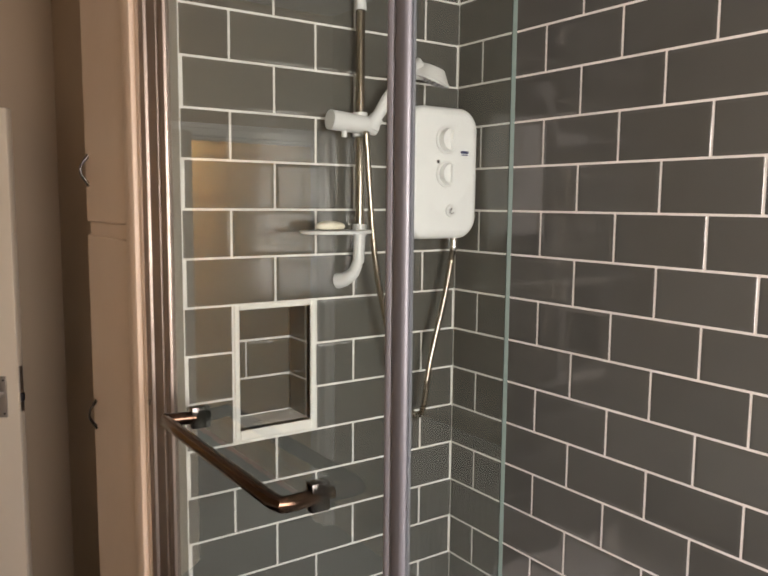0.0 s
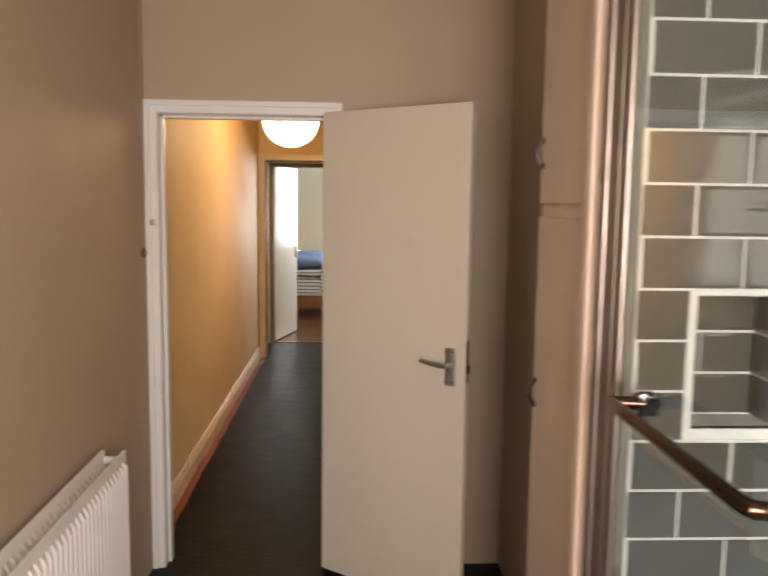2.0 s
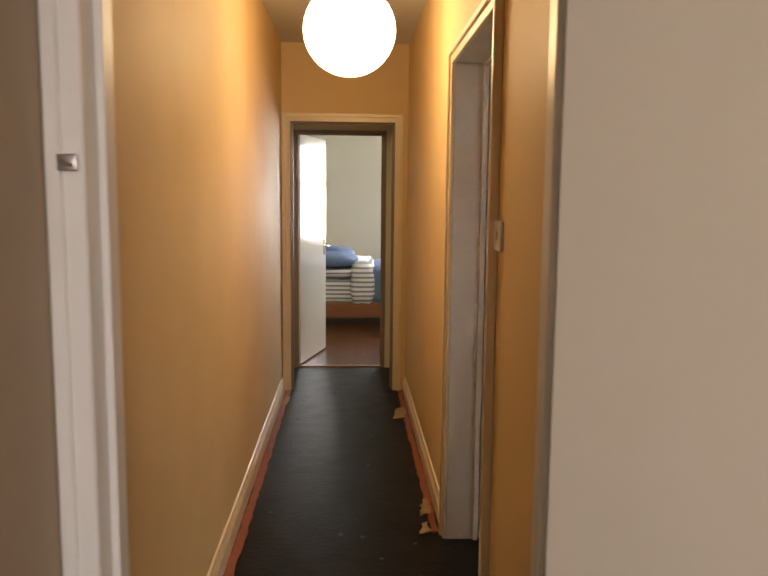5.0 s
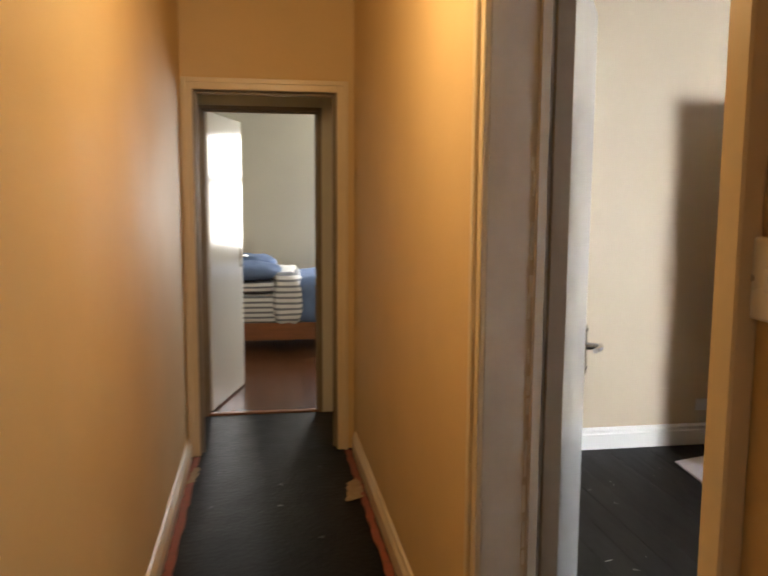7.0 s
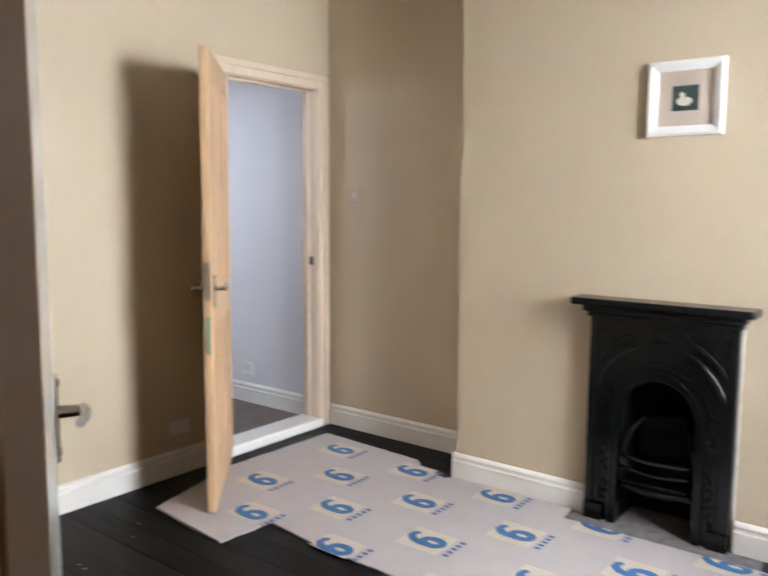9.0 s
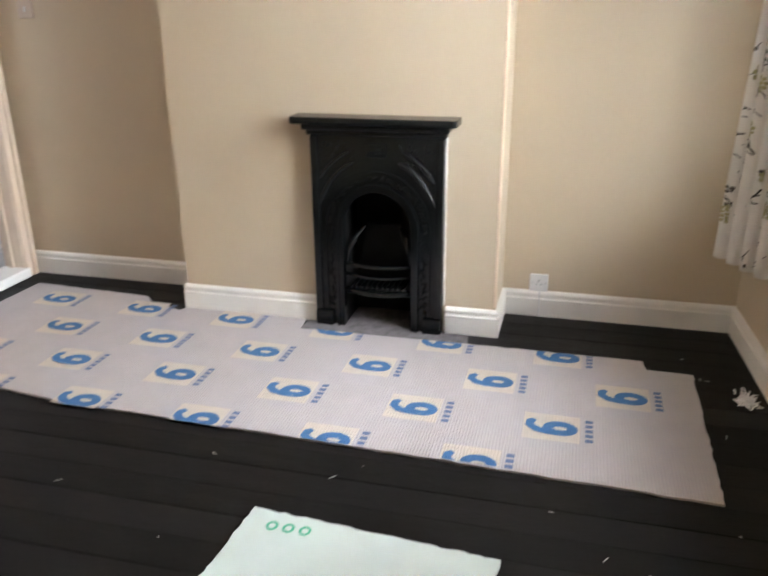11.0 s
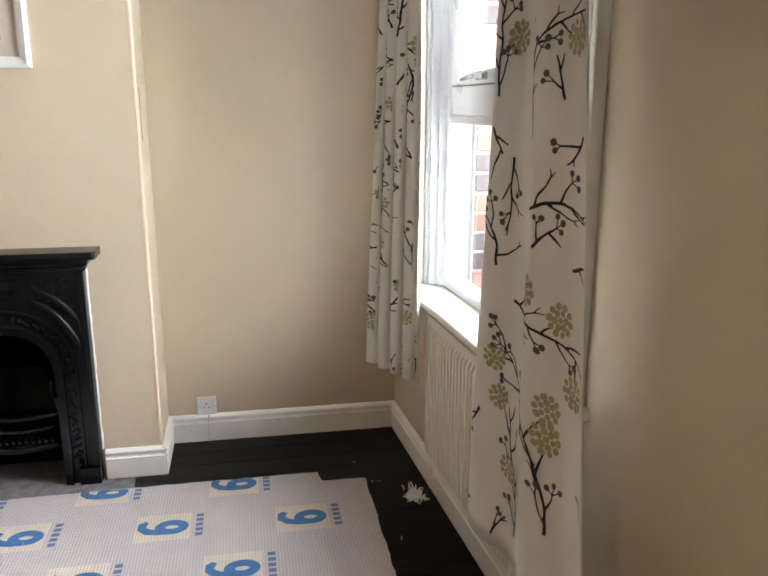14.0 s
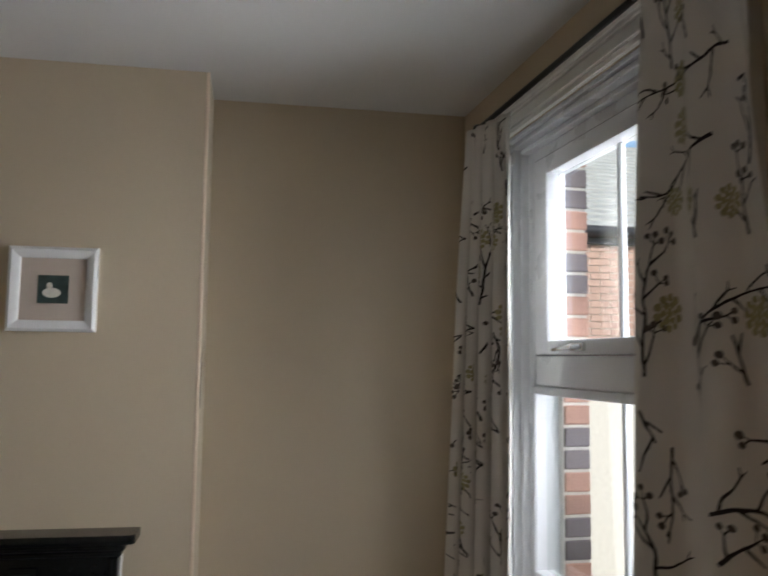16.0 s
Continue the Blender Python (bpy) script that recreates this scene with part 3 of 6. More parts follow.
# ---- bathroom things ----
def cupboard():
    """Airing cupboard whose front looks across the bathroom."""
    c = thing("airing_cupboard", pose(1.467, -1.27, 0), "cream painted built-in cupboard with two plain flat doors", "cupboard")
    bm = bmesh.new()
    bx(bm, 0.020, 0.72, -0.33, 0.215, 0.0, H - 0.004)
    part("body", bm, CUPBOARD, c)
    bm = bmesh.new()
    bx(bm, -0.004, 0.020, -0.29, -0.19, 0, H - 0.004, 0.004)
    bx(bm, -0.016, 0.004, -0.275, -0.205, 0, H - 0.004, 0.006)
    part("side_frame", bm, CUPBOARD, c)
    bm = bmesh.new()
    bx(bm, 0.004, 0.022, -0.188, 0.207, 1.574, 1.622, 0.002, 1)
    part("rail", bm, CUPBOARD, c)
    for z0, z1, hz in ((0.06, 1.580, 1.075), (1.616, 2.40, 1.755)):
        d = thing_child("cupboard_door", c)
        bm = bmesh.new()
        bx(bm, -0.006, 0.016, -0.182, 0.203, z0, z1, 0.005, 3)
        part("door_slab", bm, CUPBOARD, d)
        bm = bmesh.new()
        pts = [(-0.004 - 0.022 * math.sin(math.pi * k / 10), 0.170, hz + 0.040 - 0.080 * k / 10) for k in range(11)]
        tube(bm, pts, [0.007, 0.005, 0.004, 0.0038, 0.0038, 0.0038, 0.0038, 0.0038, 0.004, 0.005, 0.007], 10)
        part("pull_handle", bm, DARKCHROME, d, "bowed dark chrome pull handle")


cupboard()


def bath_screen():
    """Hinged bath screen: wall profile, glass, post, narrow second pane and a towel rail."""
    c = thing("bath_screen", pose(1.48, -1.70, 0.56), "clear glass hinged bath screen with a bronze towel rail", "shower screen")
    bm = bmesh.new()
    bx(bm, -0.012, 0.022, 0.030, 0.145, 0, 1.75, 0.004)
    bx(bm, -0.020, 0.012, 0.085, 0.100, 0, 1.75, 0.004)
    part("wall_profile", bm, PROFILE, c, "brown-grey metal wall profile")
    bm = bmesh.new()
    rod_between(bm, (-0.004, 0.020, 0), (-0.004, 0.020, 1.75), 0.006)
    bx(bm, -0.010, 0.010, -0.012, 0.012, 0, 1.75, 0.003)
    part("hinge_profile", bm, PROFILE, c)
    bm = bmesh.new()
    bx(bm, -0.003, 0.003, -0.812, -0.012, 0.012, 1.74)
    ob = part("pane", bm, SCREENGLASS, c, soft=False)
    ob.visible_shadow = False
    bm = bmesh.new()
    bx(bm, -0.010, 0.010, -0.850, -0.824, 0, 1.75, 0.006, 3)
    part("post", bm, ALUM, c, "grey anodised post")
    bm = bmesh.new()
    bx(bm, -0.011, 0.011, -0.824, -0.810, 0, 1.75, 0.005, 2)
    part("seal", bm, SEAL, c)
    bm = bmesh.new()
    bx(bm, -0.003, 0.003, -1.012, -0.850, 0.012, 1.74)
    ob = part("pane", bm, SCREENGLASS, c, soft=False)
    ob.visible_shadow = False
    bm = bmesh.new()
    bx(bm, -0.0028, 0.0028, -1.0130, -1.0122, 0.012, 1.74)
    part("pane_edge", bm, material("ground_glass_edge", (0.06, 0.085, 0.075), 0.4), c, "pale ground edge of the glass")
    bm = bmesh.new()
    rz = 1.25 - 0.56
    tube(bm, [(-0.012, -0.160, rz), (-0.055, -0.152, rz), (-0.066, -0.145, rz), (-0.070, -0.160, rz), (-0.070, -0.26, rz), (-0.070, -0.50, rz), (-0.070, -0.625, rz), (-0.066, -0.642, rz), (-0.050, -0.645, rz), (-0.012, -0.640, rz)], 0.0125, 14)
    part("towel_rail", bm, BRONZE, c, "bronze towel rail")
    for y in (-0.160, -0.640):
        bm = bmesh.new()
        bx(bm, -0.022, 0.012, y - 0.011, y + 0.011, rz - 0.022, rz + 0.022, 0.003)
        rod_between(bm, (0.010, y, rz), (0.022, y, rz), 0.012, 0.010)
        part("bracket", bm, DARKCHROME, c)
    bm = bmesh.new()
    rod_between(bm, (-0.022, 0.110, 0.66), (-0.012, 0.110, 0.66), 0.006)
    part("screw_cap", bm, CHROME, c)


bath_screen()


def bath():
    c = thing("bath", pose(1.84, -3.0, 0), "white bath below the glass screen", "bath")
    bm = bmesh.new()
    bx(bm, -0.37, 0.372, -1.28, -1.24, 0, 0.54)
    bx(bm, -0.37, -0.34, -1.24, 1.22, 0, 0.53, 0.004)
    part("bath_panel", bm, PLASTIC, c)
    bm = bmesh.new()
    v = bx(bm, -0.385, 0.372, -1.29, 1.235, 0.12, 0.56)
    top = [f for f in bm.faces if f.normal.z > 0.9]
    r = bmesh.ops.inset_region(bm, faces=top, thickness=0.06)
    bmesh.ops.translate(bm, verts=list({v for f in top for v in f.verts}), vec=(0, 0, -0.40))
    bmesh.ops.bevel(bm, geom=bm.edges[:], offset=0.015, segments=3, affect="EDGES", profile=0.5)
    part("tub", bm, PLASTIC, c)


bath()


def shower_unit():
    """Electric shower box with a hose to its handset."""
    c = thing("electric_shower", pose(2.095, -1.775, 1.745), "white plastic electric shower unit with two dials", "shower unit")
    bm = bmesh.new()
    bx(bm, -0.108, 0.108, -0.085, 0.0, -0.155, 0.155)
    bmesh.ops.bevel(bm, geom=[e for e in bm.edges if abs((e.verts[0].co - e.verts[1].co).y) > 0.05], offset=0.045, segments=6, affect="EDGES", profile=0.5)
    front = [f for f in bm.faces if f.calc_center_median().y < -0.08]
    bmesh.ops.bevel(bm, geom=list({e for f in front for e in f.edges}), offset=0.020, segments=4, affect="EDGES", profile=0.5)
    for v in bm.verts:
        v.co.x *= 1.03 - 0.10 * (v.co.z / 0.155) ** 2
        v.co.z *= 1.02 - 0.05 * (v.co.x / 0.108) ** 2
    part("casing", bm, PLASTIC, c)
    for z, r in ((0.078, 0.028), (-0.002, 0.026)):
        d = thing_child("dial", c)
        bm = bmesh.new()
        rod_between(bm, (0.004, -0.084, z), (0.004, -0.104, z), r, r * 0.92, 28)
        part("knob", bm, PLASTIC, d)
        bm = bmesh.new()
        rod_between(bm, (0.004, -0.083, z), (0.004, -0.088, z), r * 1.25, r * 1.2, 28)
        part("dial_ring", bm, PLASTIC2, d)
        bm = bmesh.new()
        bx(bm, 0.000, 0.008, -0.112, -0.100, z - r * 0.8, z + r * 0.8, 0.002)
        part("grip", bm, PLASTIC, d)
    bm = bmesh.new()
    rod_between(bm, (0.018, -0.084, -0.088), (0.018, -0.089, -0.088), 0.016, 0.015, 24)
    part("power_button", bm, PLASTIC2, c)
    bm = bmesh.new()
    bx(bm, 0.0172, 0.0188, -0.0905, -0.088, -0.088, -0.081)
    for k in range(9):
        a = radians(60 + 240 * k / 8 + 90 - 60)
        bx(bm, 0.018 + 0.006 * math.cos(a) - 0.001, 0.018 + 0.006 * math.cos(a) + 0.001, -0.0905, -0.088, -0.090 + 0.006 * math.sin(a) - 0.001, -0.090 + 0.006 * math.sin(a) + 0.001)
    part("power_mark", bm, DARK, c)
    bm = bmesh.new()
    bx(bm, 0.046, 0.070, -0.0862, -0.080, 0.048, 0.054)
    bx(bm, 0.049, 0.067, -0.0862, -0.080, 0.043, 0.0455)
    part("maker_mark", bm, material("navy_ink", (0.03, 0.04, 0.12), 0.5), c, "small dark maker's mark")
    bm = bmesh.new()
    bx(bm, -0.026, -0.019, -0.0862, -0.080, 0.022, 0.030)
    part("warning_light", bm, DARK, c)
    bm = bmesh.new()
    rod_between(bm, (0.062, -0.045, -0.153), (0.062, -0.045, -0.185), 0.013, 0.011)
    part("hose_outlet", bm, CHROME, c)


shower_unit()


def riser_rail():
    c = thing("shower_riser_rail", pose(1.893, -1.80, 1.5), "chrome shower rail with a white slider and soap dish", "shower rail")
    bm = bmesh.new()
    rod_between(bm, (0, 0, 0.03), (0, 0, 0.62), 0.0105, seg=20)
    part("pole", bm, AGED, c)
    bm = bmesh.new()
    tube(bm, [(0, 0, 0.125), (0, 0, 0.085), (-0.002, 0.0, 0.04), (-0.012, 0.006, 0.012), (-0.028, 0.020, -0.004), (-0.034, 0.037, -0.008)], [0.0135, 0.0135, 0.013, 0.014, 0.017, 0.019], 16)
    part("lower_bracket", bm, PLASTIC2, c, "curved white end bracket")
    bm = bmesh.new()
    tube(bm, [(0, 0, 0.60), (0, 0, 0.64), (-0.01, 0.02, 0.66), (-0.012, 0.037, 0.665)], [0.0135, 0.0135, 0.016, 0.018], 16)
    part("upper_bracket", bm, PLASTIC2, c)
    bm = bmesh.new()
    rod_between(bm, (-0.086, -0.012, 0.354), (0.032, -0.012, 0.346), 0.022, 0.020, 24)
    rod_between(bm, (0, 0, 0.322), (0, 0, 0.376), 0.017, seg=20)
    rod_between(bm, (-0.050, -0.014, 0.332), (-0.050, -0.014, 0.318), 0.006, seg=12)
    rod_between(bm, (0.016, -0.018, 0.344), (0.030, -0.024, 0.366), 0.018, 0.016, 18)
    part("slider", bm, PLASTIC2, c)
    bm = bmesh.new()
    bmesh.ops.create_cone(bm, cap_ends=True, segments=40, radius1=0.075, radius2=0.080, depth=0.007, matrix=Matrix.Translation((-0.074, -0.024, 0.1085)) @ Matrix.Diagonal((1.16, 0.62, 1, 1)))
    rod_between(bm, (0, 0, 0.098), (0, 0, 0.124), 0.016, seg=18)
    part("soap_dish", bm, PLASTIC2, c)


riser_rail()

bm = bmesh.new()
bmesh.ops.create_uvsphere(bm, u_segments=28, v_segments=14, radius=1, matrix=Matrix.Diagonal((0.036, 0.024, 0.0125, 1)))
for v in bm.verts:
    v.co.z = max(v.co.z, -0.006)
soap = part("soap_bar", bm, SOAP, None)
soap.location = (1.800, -1.825, 1.621)
tagged(soap, "cream oval bar of soap on the white dish", "soap")


def hand_shower():
    c = thing("hand_shower", pose(1.918, -1.825, 1.866), "white hand shower hanging in its slider with a metal hose", "shower head")
    bm = bmesh.new()
    tube(bm, [(-0.006, 0, -0.030), (0.004, 0, 0.0), (0.028, -0.006, 0.040), (0.054, -0.014, 0.076), (0.080, -0.024, 0.102), (0.104, -0.032, 0.112)], [0.011, 0.013, 0.0145, 0.0145, 0.017, 0.026], 18)
    part("handle", bm, PLASTIC2, c)
    m = Matrix.Translation((0.124, -0.044, 0.102)) @ Euler((radians(14), radians(16), 0)).to_matrix().to_4x4()
    bm = bmesh.new()
    bmesh.ops.create_cone(bm, cap_ends=True, segments=36, radius1=0.050, radius2=0.026, depth=0.030, matrix=m)
    part("head", bm, PLASTIC2, c)
    bm = bmesh.new()
    bmesh.ops.create_cone(bm, cap_ends=True, segments=36, radius1=0.043, radius2=0.043, depth=0.003, matrix=m @ Matrix.Translation((0, 0, -0.0162)))
    part("spray_plate", bm, PLASTIC, c)
    bm = bmesh.new()
    for ring, n in ((0.012, 6), (0.024, 12), (0.036, 18)):
        for k in range(n):
            a = 2 * math.pi * k / n
            bmesh.ops.create_cone(bm, cap_ends=True, segments=6, radius1=0.0022, radius2=0.0022, depth=0.003, matrix=m @ Matrix.Translation((ring * math.cos(a), ring * math.sin(a), -0.0184)))
    tagged(part("nozzles", bm, SEAL, c), kind="stuff")
    # hose from the handset down and up to the unit
    pts = []
    a, b = Vector((-0.036, -0.016, -0.035)), Vector((0.239, 0.006, -0.306))
    ctrl = [a, Vector((-0.013, -0.016, -0.29)), Vector((0.015, -0.014, -0.43)), Vector((0.055, -0.012, -0.57)), Vector((0.097, -0.012, -0.685)), Vector((0.120, -0.012, -0.708)), Vector((0.142, -0.010, -0.685)), Vector((0.160, -0.008, -0.58)), Vector((0.207, 0.0, -0.43)), b]
    for i in range(len(ctrl) - 1):
        p0, p1, p2, p3 = ctrl[max(i - 1, 0)], ctrl[i], ctrl[i + 1], ctrl[min(i + 2, len(ctrl) - 1)]
        for k in range(24):
            t = k / 24
            pts.append(0.5 * ((2 * p1) + (p2 - p0) * t + (2 * p0 - 5 * p1 + 4 * p2 - p3) * t * t + (3 * p1 - p0 - 3 * p2 + p3) * t ** 3))
    pts.append(b)
    rr = [0.0085 if k % 2 else 0.0066 for k in range(len(pts))]
    bm = bmesh.new()
    tube(bm, pts, rr, 10)
    part("hose", bm, AGED, c, "ribbed metal hose")


hand_shower()


def panel_radiator(name, m, length, height, depth, panels, label, mat):
    """Steel panel radiator along local x, its front to local -y."""
    c = thing(name, m, label, "radiator")
    ys = [0.0] if panels == 1 else [0.0, depth]
    for y in ys:
        bm = bmesh.new()
        n = int(length / 0.033)
        p = [(0.0, 0.0)]
        for k in range(n):
            x, q = 0.015 + (length - 0.03) * k / n, (length - 0.03) / n
            p += [(x + 0.10 * q, 0.0), (x + 0.25 * q, -0.012), (x + 0.75 * q, -0.012), (x + 0.90 * q, 0.0)]
        p.append((length, 0.0))
        rows = []
        for z, amp in ((0.0, 0.0), (0.03, 0.0), (0.05, 1.0), (height - 0.05, 1.0), (height - 0.03, 0.0), (height, 0.0)):
            rows.append(([bm.verts.new((x, y - 0.004 + o * amp, z)) for x, o in p], [bm.verts.new((x, y + 0.008, z)) for x, o in p]))
        for (f0, b0), (f1, b1) in zip(rows, rows[1:]):
            for i in range(len(p) - 1):
                bm.faces.new((f0[i], f0[i + 1], f1[i + 1], f1[i]))
                bm.faces.new((b0[i], b1[i], b1[i + 1], b0[i + 1]))
            bm.faces.new((f0[0], f1[0], b1[0], b0[0]))
            bm.faces.new((f0[-1], b0[-1], b1[-1], f1[-1]))
        for f, b in (rows[0], rows[-1]):
            for i in range(len(p) - 1):
                bm.faces.new((f[i], b[i], b[i + 1], f[i + 1]))
        part("panel", bm, mat, c)
    if panels == 2:
        for x in (0.012, length - 0.012):
            bm = bmesh.new()
            rod_between(bm, (x, 0.009, height - 0.03), (x, depth - 0.006, height - 0.03), 0.013)
            part("header_pipe", bm, mat, c)
            bm = bmesh.new()
            rod_between(bm, (x, 0.009, 0.03), (x, depth - 0.006, 0.03), 0.013)
            part("header_pipe", bm, mat, c)
    for x in (0.12, length - 0.12):
        bm = bmesh.new()
        bx(bm, x - 0.015, x + 0.015, (depth if panels == 2 else 0.004), (depth if panels == 2 else 0.004) + 0.034, 0.05, height - 0.05)
        part("wall_bracket", bm, mat, c)
    for x in (0.02, length - 0.02):
        bm = bmesh.new()
        rod_between(bm, (x, 0.012, -0.12), (x, 0.012, 0.03), 0.0075)
        part("pipe", bm, mat, c)
    return c


panel_radiator("radiator", pose(0.178, -1.75, 0.12, 0, 0, 90), 1.02, 0.658, 0.070, 2, "white double panel radiator on the bathroom wall", WHITE)


def pull_cord():
    c = thing("light_pull_cord", pose(0.180, -0.45, 1.417), "thin light pull cord with a small brass acorn", "pull cord")
    bm = bmesh.new()
    rod_between(bm, (0, 0, 0.02), (0, 0, H - 1.417), 0.0014, seg=6)
    part("cord", bm, SCRAP, c)
    bm = bmesh.new()
    tube(bm, [(0, 0, -0.014), (0, 0, -0.008), (0, 0, 0.004), (0, 0, 0.014), (0, 0, 0.022)], [0.004, 0.0085, 0.010, 0.006, 0.003], 12)
    part("knob", bm, material("aged_brass", (0.16, 0.10, 0.05), 0.35, 0.9), c)


pull_cord()


def cabin_latch(z, x=0.106):
    c = thing("door_catch", pose(x, -0.028, z), "small worn metal catch screwed to the architrave", "catch")
    bm = bmesh.new()
    bx(bm, -0.014, 0.014, -0.006, 0.0, -0.012, 0.012, 0.002)
    part("plate", bm, SATIN, c)
    bm = bmesh.new()
    tube(bm, [(-0.004, -0.005, 0), (-0.004, -0.018, 0.002), (0.004, -0.020, -0.003), (0.006, -0.008, -0.004)], 0.003, 8)
    part("loop", bm, SATIN, c)


cabin_latch(1.516)
bm = bmesh.new()
bx(bm, 0.113, 0.127, -0.016, -0.004, 0.78, 0.84, 0.002)
tagged(part("strike_plate", bm, SATIN, None), "metal strike plate let into the door jamb", "strike plate")

# ---- hall things ----
def paper_lantern():
    c = thing("paper_lantern", pose(0.50, 2.2, 2.18), "round white paper lantern lit warm and bright", "ceiling lamp")
    bm = bmesh.new()
    bmesh.ops.create_uvsphere(bm, u_segments=48, v_segments=40, radius=0.2)
    for v in bm.verts:
        k = 1 - 0.012 * abs(math.sin(v.co.z / 0.2 * 24))
        v.co.x *= k
        v.co.y *= k
        v.co.z *= 0.97
    ob = part("shade", bm, GLOW, c)
    ob.visible_shadow = False
    bm = bmesh.new()
    rod_between(bm, (0, 0, 0.19), (0, 0, H - 2.18 - 0.02), 0.004)
    part("flex", bm, PLASTIC, c)
    bm = bmesh.new()
    rod_between(bm, (0, 0, H - 2.18 - 0.035), (0, 0, H - 2.18), 0.03, 0.045, 24)
    part("ceiling_rose", bm, PLASTIC, c)


paper_lantern()


def switch_plate(name, m, label, rocker=True, mat=None):
    """A plate on local x-z, facing local -y."""
    c = thing(name, m, label, "switch" if rocker else "socket")
    bm = bmesh.new()
    bx(bm, -0.043, 0.043, -0.011, 0, -0.043, 0.043, 0.004, 3)
    part("plate", bm, mat or PLASTIC, c)
    if rocker:
        bm = bmesh.new()
        bx(bm, -0.007, 0.007, -0.017, -0.010, -0.013, 0.013, 0.003)
        part("rocker", bm, PLASTIC2, c)
    else:
        for dx, dz, w, h in ((0, 0.010, 0.004, 0.008), (-0.011, -0.008, 0.007, 0.003), (0.011, -0.008, 0.007, 0.003)):
            bm = bmesh.new()
            bx(bm, dx - w / 2, dx + w / 2, -0.0122, -0.010, dz - h / 2, dz + h / 2)
            part("slot", bm, DARK, c)
    for dx in (-0.030, 0.030):
        bm = bmesh.new()
        rod_between(bm, (dx, -0.0105, 0), (dx, -0.0125, 0), 0.0035, seg=8)
        part("screw", bm, SATIN, c)
    return c


switch_plate("light_switch", pose(W, 0.970, 1.367, 0, 0, -90), "white single light switch on the hall wall")
switch_plate("wall_socket", pose(XR, 1.478, 0.168, 0, 0, -90), "white fused socket above the skirting with a short cable", False)
switch_plate("wall_switch", pose(XR, 4.069, 1.398, 0, 0, -90), "cream blank switch plate on the alcove wall", True, MOUNT)
sock = switch_plate("landing_socket", pose(4.075, 4.95, 0.255, 0, 0, -90), "double socket low on the landing wall", False)
bm = bmesh.new()
rod_between(bm, (XR - 0.024, 1.470, 0.005), (XR - 0.024, 1.470, 0.130), 0.0035, seg=8)
tagged(part("socket_cable", bm, PLASTIC2, None), "short white cable running down from the socket", "cable")
bm = bmesh.new()
bx(bm, -0.06, 0.06, -0.012, 0, -0.035, 0.035, 0.003)
g = part("double_socket", bm, PLASTIC2, None)
g.matrix_basis = pose(3.00, YN, 0.24)
tagged(g, "cream double socket low on the north wall", "socket")
bm = bmesh.new()
bx(bm, 4.004, 4.013, 4.296, 4.325, 0.985, 1.035, 0.003)
tagged(part("door_keep", bm, DARK, None), "dark metal keep on the landing door jamb", "door keep")

